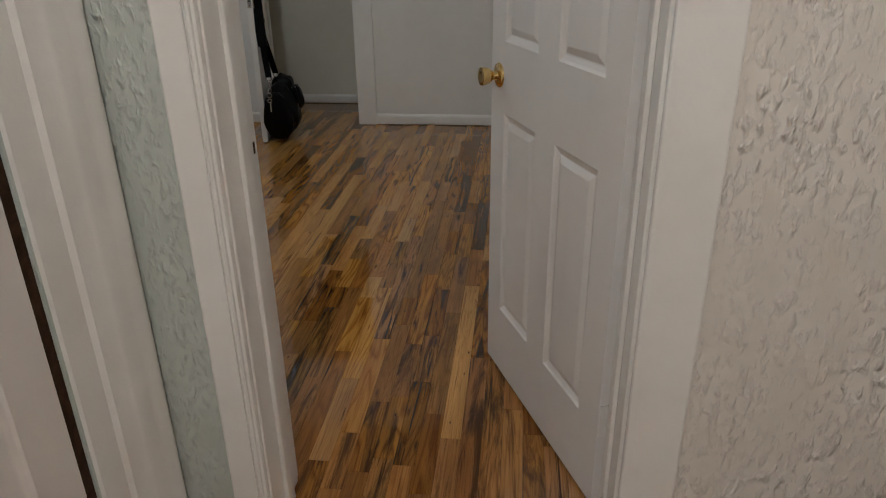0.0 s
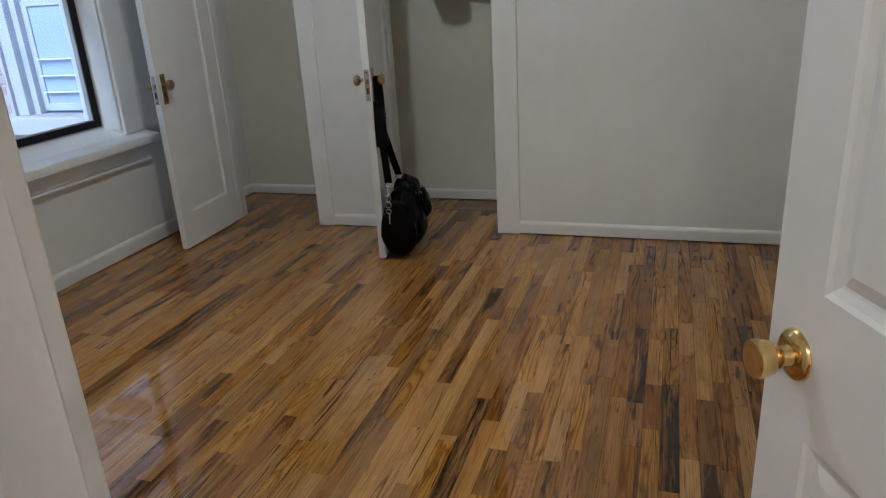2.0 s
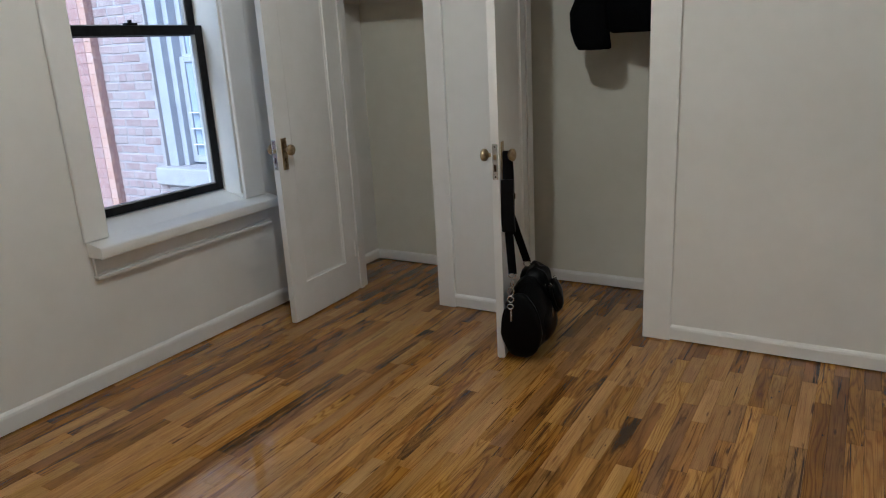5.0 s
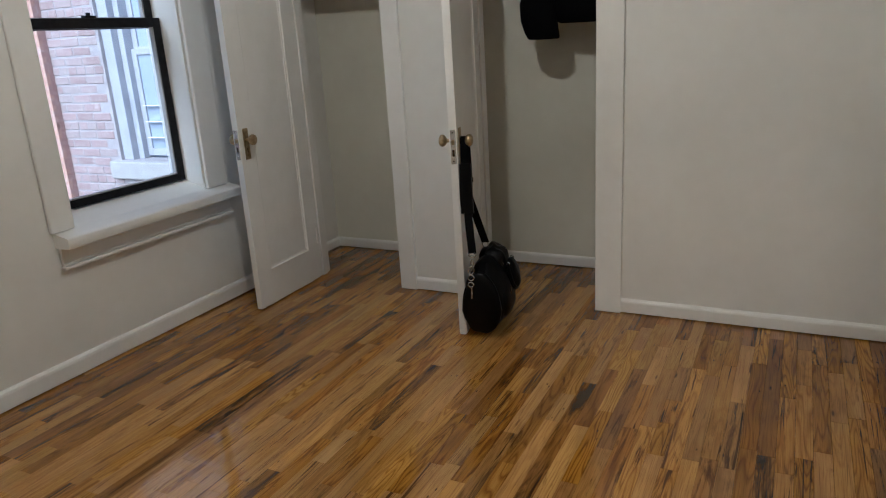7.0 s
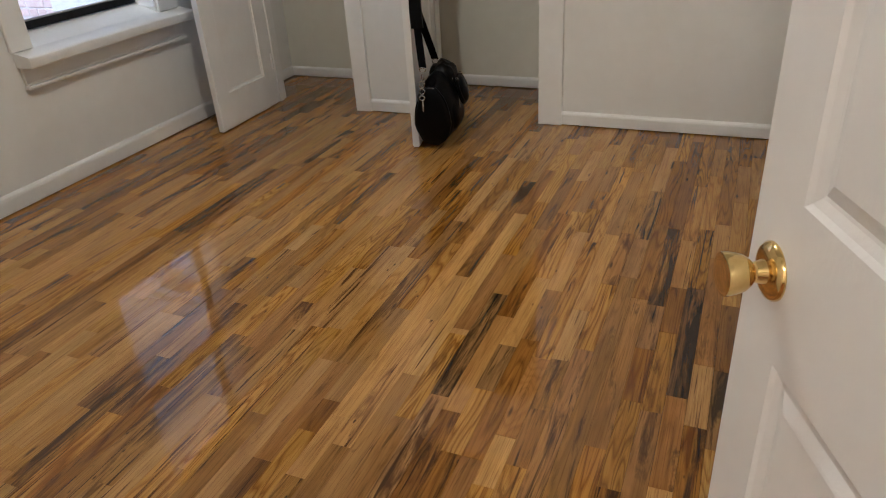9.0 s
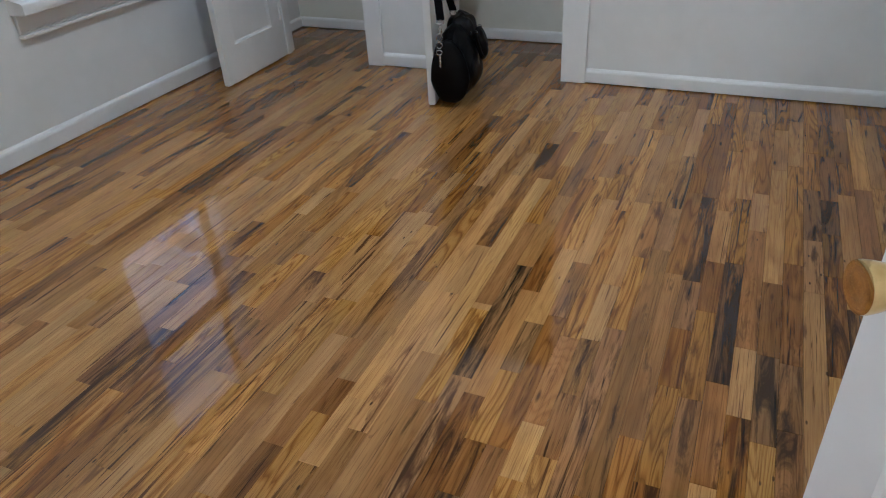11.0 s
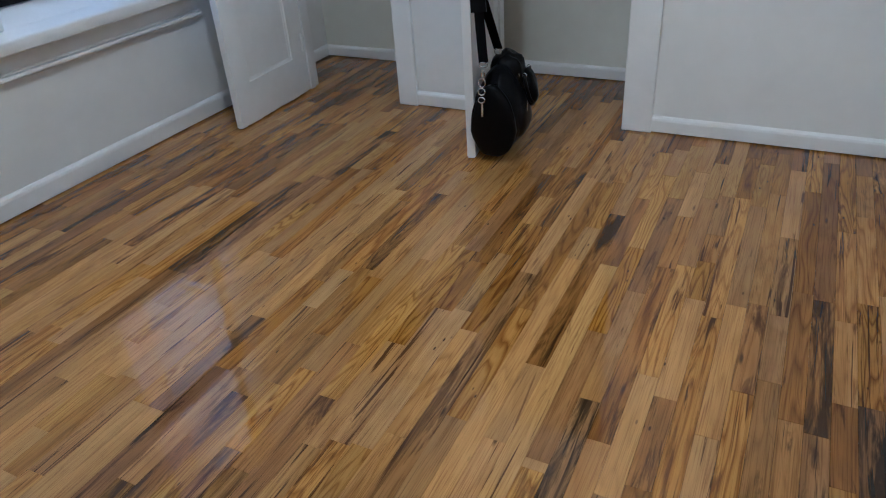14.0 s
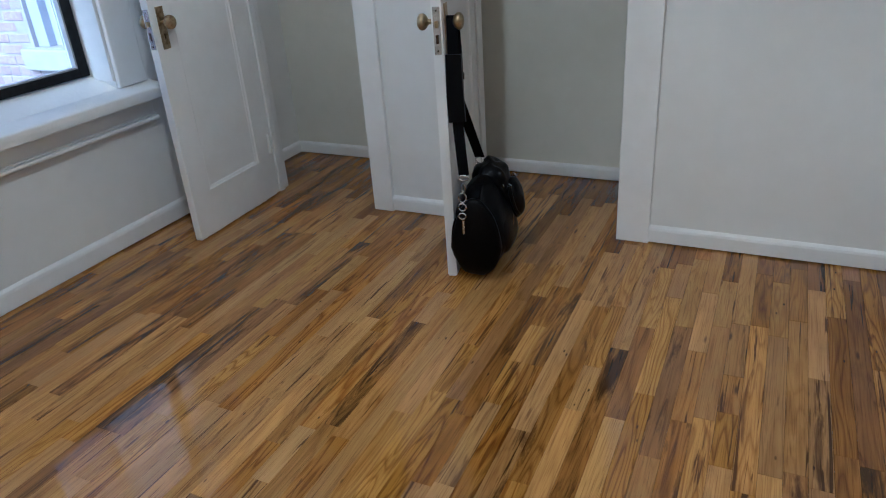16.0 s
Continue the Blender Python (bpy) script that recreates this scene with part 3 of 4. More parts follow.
def knob_profile():
    return [(0.0085, 0.0), (0.0085, 0.018), (0.011, 0.022), (0.02, 0.027), (0.0265, 0.034), (0.0285, 0.042), (0.0265, 0.05), (0.019, 0.056), (0.008, 0.0585), (0.001, 0.059)]


def closet_door(hinge, angle, w, label):
    """An aged single-panel closet door with plates, knobs and mortise lock."""
    t, h = 0.036, 2.0
    d = new("closet_door")
    d.matrix_world = pose(hinge[0], hinge[1], 0.012, 0, 0, angle)
    tagged(d, label, "door")
    part("leaf", panel_leaf(w, h, t, [(0.095, w - 0.115, 0.2, 1.88)], [(0.004, 0.006), (0.012, 0.008), (0.016, 0.0105)]), TRIM, d)
    rough = random.Random(int(w * 1000))
    bm = bmesh.new()
    cols = []
    for k in range(49):
        x = w * k / 48
        low = -0.0045 - 0.0035 * noise.noise(Vector((x * 22, w * 9, 0))) - rough.random() * 0.0012
        low = -0.0008 if 0.9 < k / 48 < 0.925 or k < 7 else low
        cols.append([bm.verts.new(c) for c in ((x, -t / 2 + 0.003, 0.001), (x, -t / 2 + 0.004, low), (x, t / 2 - 0.004, low + rough.random() * 0.001), (x, t / 2 - 0.003, 0.001))])
    for a, b in zip(cols, cols[1:]):
        for q in range(3):
            bm.faces.new((a[q], b[q], b[q + 1], a[q + 1]))
    bm.faces.new(cols[0])
    bm.faces.new(cols[-1][::-1])
    part("bottom_edge", bm, TRIM, d, "chipped and ragged lower edge")
    kx, kz = w - 0.052, 0.945
    for s in (-1, 1):
        y = s * t / 2
        bm = boxes((kx - 0.02, kx + 0.02, min(y, y + s * 0.004), max(y, y + s * 0.004), kz - 0.105, kz + 0.06), bevel=0.0015)
        pl = part("escutcheon", bm, OLDBRASS, d, "aged brass plate with a keyhole")
        smooth(part("knob", lathe(knob_profile(), pose(kx, y + s * 0.004, kz, -90 * s), 28), OLDBRASS, d, "round aged brass knob"))
        part("keyhole", boxes((kx - 0.003, kx + 0.003, min(y + s * 0.0035, y + s * 0.0046), max(y + s * 0.0035, y + s * 0.0046), kz - 0.068, kz - 0.045), bevel=0.0004), DARKGAP, pl)
        for dz in (-0.094, 0.05):
            part("screw", lathe([(0.0038, 0), (0.0036, 0.0012), (0.001, 0.0018)], pose(kx, y + s * 0.004, kz + dz, -90 * s), 8), OLDBRASS, pl)
    lp = part("lock_plate", boxes((w - 0.001, w + 0.0022, -0.0125, 0.0125, kz - 0.1, kz + 0.055), bevel=0.0008), STEEL, d, "worn nickel mortise lock plate")
    part("latch", boxes((w + 0.002, w + 0.009, -0.006, 0.006, kz - 0.012, kz + 0.01), bevel=0.002), OLDBRASS, lp)
    for dz in (-0.088, 0.043):
        part("screw", lathe([(0.0035, 0), (0.003, 0.001), (0.001, 0.0014)], pose(w + 0.002, 0, kz + dz, 0, 90), 8), DARKGAP, lp)
    part("bolt_hole", boxes((w + 0.0015, w + 0.0027, -0.005, 0.005, kz - 0.065, kz - 0.035)), DARKGAP, lp)
    for z in (0.22, 1.72):
        part("hinge", lathe([(0.0065, 0), (0.0065, 0.09), (0.003, 0.096)], pose(-0.004, t / 2 + 0.004, z), 10), TRIM, d)
    return d


closet_door((-2.982, 5.295), -88.6, 0.578, "open white painted closet door with one tall panel and brass knobs")
DB = closet_door((-1.832, 5.296), -79.2, 0.54, "open white painted closet door with a black bag on its knob")

entry = new("bedroom_door")
EA = math.degrees(math.atan2(2.335 - 1.682, -0.125 - 0.155))
entry.matrix_world = pose(0.155, 1.682, 0.012, 0, 0, EA)
tagged(entry, "open white six-panel bedroom door with a brass knob", "door")
EW = 0.712
_c0, _c1, _c2, _c3 = 0.093, 0.302, 0.41, 0.618
EP = [(a, b, z0, z1) for a, b in ((_c0, _c1), (_c2, _c3)) for z0, z1 in ((0.216, 0.821), (1.011, 1.63), (1.73, 1.92))]
part("leaf", panel_leaf(EW, 2.03, 0.035, EP, [(0.006, 0.004), (0.016, 0.0075), (0.02, 0.008), (0.034, 0.003), (0.038, 0.002)]), DOORPAINT, entry)
for s in (-1, 1):
    y = s * 0.0175
    m = pose(EW - 0.058, y, 0.918, -90 * s)
    smooth(part("rosette", lathe([(0.033, 0), (0.033, 0.002), (0.03, 0.006), (0.022, 0.009), (0.014, 0.01), (0.0112, 0.02)], m, 32), BRASS, entry, "round bright brass rosette"))
    smooth(part("knob", lathe([(0.011, 0.018), (0.0115, 0.022), (0.017, 0.027), (0.021, 0.033), (0.023, 0.041), (0.0245, 0.05), (0.024, 0.054), (0.019, 0.0555), (0.012, 0.0543), (0.003, 0.054)], m, 32), BRASS, entry, "bright brass tulip knob"))
part("latch_plate", boxes((EW - 0.001, EW + 0.002, -0.0125, 0.0125, 0.89, 0.946), bevel=0.0006), BRASS, entry)
for z in (0.2, 1.78):
    part("hinge", lathe([(0.006, 0), (0.006, 0.088), (0.003, 0.093)], pose(-0.003, -0.022, z), 10), STEEL, entry, "painted steel hinge")
    part("hinge_leaf", boxes((-0.002, 0.0008, -0.016, 0.016, z, z + 0.088)), TRIM, entry)

hd = new("hall_door")
hd.matrix_world = pose(XH - 0.012, 0.47, 0.012, 0, 0, 90)
tagged(hd, "closed white painted hall door", "door")
part("leaf", panel_leaf(0.773, 2.02, 0.035, [(0.11, 0.67, 0.22, 0.9), (0.11, 0.67, 1.05, 1.9)], [(0.006, 0.004), (0.016, 0.0075), (0.02, 0.008)]), HALLDOOR, hd)
# shade of the door gap, painted as a shallow dark strip
tagged(part("trim", boxes((XH - 0.1, XH - 0.006, 1.2555, 1.2815, 0, 2.04)), DARKGAP), "dark strip standing in for the shade in the gap of the hall door", "trim", kind="structure")

# ---- window ----
win = new("window_1")
win.matrix_world = pose(XW, 4.325, 0.70)
tagged(win, "black-framed double-hung sash window with clear panes", "window", kind="structure")


def wpart(name, rows, material, label="", bevel=0.002, parent=None):
    bm = boxes(*rows, bevel=bevel)
    ob = part(name, bm, material, None, label)
    ob.parent = parent or win
    ob.matrix_parent_inverse = win.matrix_world.inverted()
    return ob


y0, y1 = WOPEN[0], WOPEN[1]
# reveals lined in white, with a stop bead, then the black frame
SX = -3.412
for a, b in ((y0, y0 + 0.012), (y1 - 0.012, y1)):
    wpart("reveal", [(XW - 0.238, XW + 0.002, a, b, 0.715, 2.42)], TRIM)
wpart("reveal", [(XW - 0.238, XW + 0.002, y0 + 0.0125, y1 - 0.0125, 2.408, 2.42)], TRIM)
fy0, fy1 = y0 + 0.014, y1 - 0.014


def sash(x, z0, z1, bottom, top, name):
    """One black sash with its pane."""
    s = 0.046
    fr = wpart("window_frame", [(x - 0.02, x + 0.02, fy0, fy0 + s, z0, z1), (x - 0.02, x + 0.02, fy1 - s, fy1, z0, z1),
                                (x - 0.019, x + 0.019, fy0 + s, fy1 - s, z0, z0 + bottom), (x - 0.019, x + 0.019, fy0 + s, fy1 - s, z1 - top, z1)], BLACKFRAME, "chipped black sash frame", bevel=0.0025)
    wpart("glazing_bead", [(x - 0.012, x + 0.014, fy0 + s, fy0 + s + 0.007, z0 + bottom, z1 - top), (x - 0.012, x + 0.014, fy1 - s - 0.007, fy1 - s, z0 + bottom, z1 - top),
                                  (x - 0.012, x + 0.014, fy0 + s + 0.007, fy1 - s - 0.007, z0 + bottom, z0 + bottom + 0.006)], STONE, "pale putty bead", bevel=0.0)
    g = wpart("pane", [(x - 0.003, x + 0.003, fy0 + s - 0.004, fy1 - s + 0.004, z0 + bottom - 0.004, z1 - top + 0.004)], GLASS, "clear glass", bevel=0.0)
    g.visible_shadow = False
    return fr


sash(SX, 0.738, 1.602, 0.038, 0.046, "lower")
sash(SX - 0.045, 1.552, 2.405, 0.05, 0.05, "upper")
wpart("sash_lock", [(SX - 0.012, SX + 0.02, 4.285, 4.345, 1.6025, 1.614), (SX - 0.006, SX + 0.01, 4.308, 4.322, 1.614, 1.628)], BLACKFRAME)
# stool, sub-sill, apron, casings
bm = bmesh.new()
ends = [[bm.verts.new((x, yy, z)) for x, z in ((XW + 0.0009, 0.655), (XW + 0.0009, 0.682), (SX + 0.022, 0.731), (SX - 0.08, 0.74), (SX - 0.08, 0.655))] for yy in (y0 + 0.0005, y1 - 0.0005)]
for k in range(5):
    bm.faces.new((ends[0][k], ends[0][(k + 1) % 5], ends[1][(k + 1) % 5], ends[1][k]))
bm.faces.new(ends[0])
bm.faces.new(ends[1][::-1])
sl = part("window_sill", bm, TRIM, None, "sloping white painted inner sill")
sl.parent = win
sl.matrix_parent_inverse = win.matrix_world.inverted()
bm = bmesh.new()
prof = [(0, 0.622), (0.09, 0.622), (0.096, 0.625), (0.098, 0.63), (0.098, 0.664), (0.096, 0.669), (0.09, 0.673), (0, 0.69)]
rows = [[bm.verts.new((XW + 0.001 + o, yy, z - 0.008)) for o, z in prof] for yy in (3.8, 4.93)]
for k in range(len(prof)):
    j = (k + 1) % len(prof)
    bm.faces.new((rows[0][k], rows[0][j], rows[1][j], rows[1][k]))
bm.faces.new(rows[0])
bm.faces.new(rows[1][::-1])
st = smooth(part("stool", bm, TRIM, None, "white painted window stool with a rounded nose"), 35)
st.parent = win
st.matrix_parent_inverse = win.matrix_world.inverted()
wpart("apron", [(XW + 0.0005, XW + 0.018, 3.812, 4.9, 0.527, 0.6135)], TRIM, "flat white apron board", bevel=0.002)
wpart("apron_moulding", [(XW + 0.0005, XW + 0.036, 3.806, 4.905, 0.51, 0.526)], TRIM, bevel=0.004)
wpart("apron_moulding", [(XW + 0.0185, XW + 0.026, 3.808, 4.903, 0.528, 0.538)], TRIM, bevel=0.003)
wpart("window_casing", [(XW + 0.0005, XW + 0.022, 3.785, y0 - 0.001, 0.683, 2.53)], TRIM, "white painted window casing", bevel=0.007)
wpart("window_casing", [(XW + 0.0005, XW + 0.022, y1 + 0.001, 4.9, 0.683, 2.53)], TRIM, "white painted window casing", bevel=0.007)
wpart("window_casing", [(XW + 0.0005, XW + 0.022, y0, y1, 2.421, 2.53)], TRIM, "white painted window casing", bevel=0.003)

# ---- lamps ----
lamp = new("ceiling_light")
lamp.matrix_world = pose(-1.48, 3.5, ZC)
tagged(lamp, "round flush ceiling light with a glowing white globe", "ceiling light")
smooth(part("base", lathe([(0.075, -0.03), (0.078, -0.02), (0.078, -0.004), (0.07, 0.0)], None, 32), TRIM, lamp))
smooth(part("globe", lathe([(0.004, -0.13), (0.024, -0.127), (0.042, -0.115), (0.052, -0.095), (0.05, -0.072), (0.042, -0.05), (0.036, -0.0305)], None, 32), glow("globe_glow", ROOM_TINT, ROOM_GLOW), lamp, "glowing frosted glass globe"), 80)
lamp2 = new("hall_ceiling_light")
lamp2.matrix_world = pose(-0.15, -0.25, ZC)
tagged(lamp2, "round hall ceiling light with a warm globe", "ceiling light")
smooth(part("base", lathe([(0.1, -0.03), (0.102, -0.02), (0.102, -0.004), (0.09, 0.0)], None, 32), TRIM, lamp2))
smooth(part("globe", lathe([(0.004, -0.15), (0.05, -0.145), (0.09, -0.125), (0.11, -0.095), (0.108, -0.065), (0.095, -0.045), (0.08, -0.0305)], None, 32), glow("hall_globe_glow", HALL_TINT, HALL_GLOW), lamp2, "glowing warm glass globe"), 80)

# ---- light court outside the window ----
YC = 5.95
tagged(part("ground_court", boxes((-9.0, XW - 0.24, -3.0, 9.0, -3.3, -3.2)), CONCRETE), "grey concrete floor of the light court", "ground", kind="structure")
OW = (-5.385, -4.35, 0.585, 2.35)
cw = wall("wall_court_north", "x", -9.0, XW - 0.24, YC, YC + 0.3, -3.2, 5.0, [OW], MORTAR, "weathered red brick wall of the light court with pale mortar")
wall("wall_court_west", "y", -3.0, 9.0, -9.3, -9.0, -3.2, 1.2, [], PIERBRICK, "red brick wall closing the light court")
wall("wall_court_south", "x", -9.0, XW - 0.24, -3.3, -3.0, -3.2, 0.2, [], PIERBRICK, "red brick wall closing the light court")

# far window in the court wall
fw = new("window_2")
fw.matrix_world = pose(OW[0], YC + 0.1, OW[2])
tagged(fw, "blue-grey painted sash window in the brick court wall", "window", kind="structure")


def fpart(name, rows, material, label="", bevel=0.003):
    ob = part(name, boxes(*rows, bevel=bevel), material, None, label)
    ob.parent = fw
    ob.matrix_parent_inverse = fw.matrix_world.inverted()
    return ob


xa, xb, za, zb = OW
fpart("brick_mould", [(xa, xa + 0.11, YC + 0.03, YC + 0.2, za, zb), (xb - 0.11, xb, YC + 0.03, YC + 0.2, za, zb), (xa + 0.11, xb - 0.11, YC + 0.03, YC + 0.2, zb - 0.1, zb)], BLUEGREY)
fpart("window_frame", [(xa + 0.11, xa + 0.17, YC + 0.09, YC + 0.2, za, zb - 0.1), (xb - 0.17, xb - 0.11, YC + 0.09, YC + 0.2, za, zb - 0.1)], BLUEGREY)
for z0, z1, yo in ((za + 0.02, za + 0.88, 0.14), (za + 0.84, zb - 0.1, 0.17)):
    fpart("sash", [(xa + 0.17, xa + 0.225, YC + yo, YC + yo + 0.04, z0, z1), (xb - 0.225, xb - 0.17, YC + yo, YC + yo + 0.04, z0, z1),
                   (xa + 0.225, xb - 0.225, YC + yo, YC + yo + 0.04, z0, z0 + 0.06), (xa + 0.225, xb - 0.225, YC + yo, YC + yo + 0.04, z1 - 0.045, z1)], BLUEGREY)
    fpart("pane", [(xa + 0.22, xb - 0.22, YC + yo + 0.015, YC + yo + 0.02, z0 + 0.05, z1 - 0.04)], FARPANE, "bluish glass", bevel=0)
for k in range(3):
    fpart("blind_slat", [(xa + 0.23, xb - 0.23, YC + 0.11, YC + 0.138, za + 0.17 + 0.13 * k, za + 0.176 + 0.13 * k)], TRIM, "pale horizontal bar", bevel=0)
fpart("window_sill", [(xa - 0.09, xb + 0.09, YC - 0.06, YC + 0.2, za - 0.15, za - 0.003)], STONE, "chipped pale stone sill", bevel=0.012)

# pier with salmon edge bricks
PX0, PX1, PY = -6.35, -6.0, 5.865
pier = tagged(part("pilaster", boxes((PX0 - 0.5, PX1 - 0.012, PY + 0.012, YC - 0.001, -3.2, 5.0)), PIERBRICK), "painted red brick pilaster with a salmon edge in the light court", "pilaster", kind="structure")


def brick_mesh(name, w, d, h, material, c=0.005):
    bm = bmesh.new()
    box(bm, -w / 2, w / 2, -d / 2, d / 2, -h / 2, h / 2)
    front = [e for e in bm.edges if all(v.co.y < 0 for v in e.verts)]
    bmesh.ops.bevel(bm, geom=front, offset=c, segments=1, affect="EDGES")
    bmesh.ops.recalc_face_normals(bm, faces=bm.faces[:])
    me = bpy.data.meshes.new(name)
    bm.to_mesh(me)
    bm.free()
    me.materials.append(material)
    return me


rb = random.Random(7)
B_FULL, B_HEAD = brick_mesh("brick", 0.2, 0.03, 0.064, BRICK), brick_mesh("brick", 0.096, 0.03, 0.064, BRICK)
for k in range(27):
    z = 0.19 + 0.0755 * k
    x = -6.04
    heads = k % 6 == 3
    x += -0.1 * (k % 2)
    while x < -5.0:
        full = not heads and rb.random() > 0.12
        w = 0.2 if full else 0.096
        cx = x + w / 2
        if -6.2 < cx and (cx + w / 2 < OW[0] + 0.004 or z + 0.03 < OW[2] - 0.155):
            ob = new("brick", B_FULL if full else B_HEAD)
            ob.matrix_world = pose(cx + rb.uniform(-0.003, 0.003), YC + 0.0105 + rb.uniform(-0.002, 0.002), z + rb.uniform(-0.002, 0.002), 0, rb.uniform(-0.8, 0.8), rb.uniform(-0.6, 0.6))
            ob.parent = cw
        x += w + 0.0115
P_B, P_S = brick_mesh("brick", 0.2, 0.03, 0.0868, PIERBRICK, 0.002), brick_mesh("brick", 0.085, 0.03, 0.0868, SALMON, 0.002)
for k in range(26):
    z = 0.15 + 0.0895 * k
    for me, cx in ((P_S, PX1 - 0.0545), (P_B, PX1 - 0.204), (P_B, PX1 - 0.41)):
        ob = new("brick", me)
        ob.matrix_world = pose(cx, PY + 0.022, z, 0, rb.uniform(-0.4, 0.4), 0)
        ob.parent = pier

# ---- black bag on the closet knob ----
bag = new("shoulder_bag")
bag.matrix_world = pose(0, 0, 0)
DBM = DB.matrix_world
tagged(bag, "black leather shoulder bag hanging by its strap from a door knob", "bag")


def on_door(x, y, z):
    return DBM @ Vector((x, y, z))


KX, KZ = 0.54 - 0.052, 0.945


def bag_shell(cx, cy, cz, lx, ly, lz, n=2.6, rows=18, cols=36, wrinkle=0.006, seed=3):
    """A sagging rounded shell in door coordinates, fuller below."""
    bm = bmesh.new()
    rings = []
    for i in range(rows + 1):
        v = -math.pi / 2 + math.pi * i / rows
        cv, sv = math.cos(v), math.sin(v)
        ring = []
        for j in range(cols):
            u = 2 * math.pi * j / cols
            f = lambda c, p: math.copysign(abs(c) ** (2 / p), c)
            x, y, z = f(cv, n) * f(math.cos(u), 3.2), f(cv, n) * f(math.sin(u), 2.6), f(sv, 2.3)
            taper = 1.0 - 0.32 * max(z, -0.25) - 0.06 * z * z
            p = Vector((x * lx * (1 - 0.14 * max(z, 0)), y * ly * taper, z * lz))
            d = noise.noise(Vector((p.x * 14, p.y * 18, p.z * 9 + seed))) * wrinkle + noise.noise(Vector((p.x * 34, p.y * 30, p.z * 16 + seed))) * wrinkle * 0.5
            p += p.normalized() * d
            ring.append(bm.verts.new(DBM @ (p + Vector((cx, cy, cz)))))
        rings.append(ring)
    for a, b in zip(rings, rings[1:]):
        for j in range(cols):
            bm.faces.new((a[j], a[(j + 1) % cols], b[(j + 1) % cols], b[j]))
    bmesh.ops.remove_doubles(bm, verts=bm.verts[:], dist=0.0005)
    return bm


BX, BY, BZ = 0.405, 0.106, 0.188
smooth(part("body", bag_shell(BX, BY, BZ, 0.16, 0.114, 0.174, wrinkle=0.011), LEATHER, bag, "soft black grained leather"), 180)
smooth(part("gathered_top", bag_shell(BX - 0.075, BY + 0.02, BZ + 0.135, 0.085, 0.07, 0.085, 2.2, 16, 36, 0.022, 14), LEATHER, bag), 180)
smooth(part("side_pocket", bag_shell(BX - 0.085, BY + 0.1, BZ + 0.055, 0.065, 0.045, 0.085, 2.4, 14, 32, 0.014, 23), LEATHER, bag), 180)
smooth(part("front_pocket", bag_shell(BX + 0.0, BY + 0.075, BZ - 0.03, 0.12, 0.05, 0.1, 2.4, 14, 28, 0.005, 9), LEATHER, bag), 180)
smooth(part("end_panel", bag_shell(BX + 0.145, BY - 0.004, BZ - 0.016, 0.034, 0.092, 0.156, 2.6, 14, 28, 0.006, 5), LEATHER, bag), 180)
# piping round the end panel and along the zip
pts = []
for k in range(40):
    a = 2 * math.pi * k / 40
    pts.append(on_door(BX + 0.156, BY - 0.004 + 0.088 * math.copysign(abs(math.cos(a)) ** 0.8, math.cos(a)) * (1 - 0.2 * math.sin(a)), BZ - 0.008 + 0.13 * math.copysign(abs(math.sin(a)) ** 0.85, math.sin(a))))
smooth(part("piping", sweep(pts, 0.004, closed=True), LEATHER, bag), 180)
part("zip", sweep([on_door(BX + 0.14 - 0.28 * k / 12, BY, BZ + 0.168 - 0.03 * (k / 6 - 1) ** 2) for k in range(13)], (0.024, 0.006, DBM.to_3x3() @ Vector((0, 1, 0))), True), WEB, bag, "black zip along the top")
part("zip_pull", boxes((BX + 0.04, BX + 0.046, BY + 0.12, BY + 0.1235, BZ - 0.005, BZ + 0.04), bevel=0.001), STEEL, bag).matrix_world = DBM
for off, drop in ((0.1, 0.12), (0.07, 0.045)):
    pts = []
    for k in range(21):
        a = math.pi * k / 20
        pts.append(on_door(BX - 0.07 - 0.06 * math.cos(a), BY + off + 0.035 * math.sin(a), BZ + 0.13 - drop * math.sin(a) ** 0.8 + 0.02 * math.sin(2 * a)))
    h = smooth(part("handle", sweep(pts, 0.0075, n=10), LEATHER, bag, "short rolled leather handle"), 180)
    for p in (pts[0], pts[-1]):
        c = [p + Vector((0.009 * math.cos(2 * math.pi * q / 16), 0, 0.009 * math.sin(2 * math.pi * q / 16))) for q in range(16)]
        smooth(part("handle_ring", sweep(c, 0.002, closed=True, n=6), STEEL, h), 180)


def ring_at(c, r, wire, across, name, parent, stretch=1.0):
    q = Vector(across).normalized()
    up = Vector((0, 0, 1))
    pts = [Vector(c) + q * (r * math.cos(2 * math.pi * k / 20)) + up * (r * stretch * math.sin(2 * math.pi * k / 20)) for k in range(20)]
    return smooth(part(name, sweep(pts, wire, closed=True, n=8), STEEL, parent), 180)


side = DBM.to_3x3() @ Vector((0, 1, 0))
along = DBM.to_3x3() @ Vector((1, 0, 0))
# chain of clips at the near end
c0 = on_door(BX + 0.158, BY - 0.035, 0.415)
for dz, r, st_ in ((0.0, 0.017, 0.55), (-0.035, 0.006, 2.6), (-0.066, 0.014, 1.3), (-0.1, 0.014, 1.0), (-0.132, 0.013, 0.9)):
    ring_at(c0 + Vector((0, -0.012 * (dz < -0.05), dz)) + along * (0.008 - dz * 0.22), r, 0.0028, side, "clip_ring", bag, st_)
part("clip_tongue", sweep([c0 + along * 0.048 + Vector((0, 0, -0.148)), c0 + along * 0.052 + Vector((0, 0, -0.2))], 0.0038, n=8), STEEL, bag, "nickel snap hook")
ring_at(on_door(BX - 0.095, BY - 0.027, 0.392), 0.017, 0.0028, side, "clip_ring", bag, 0.8)
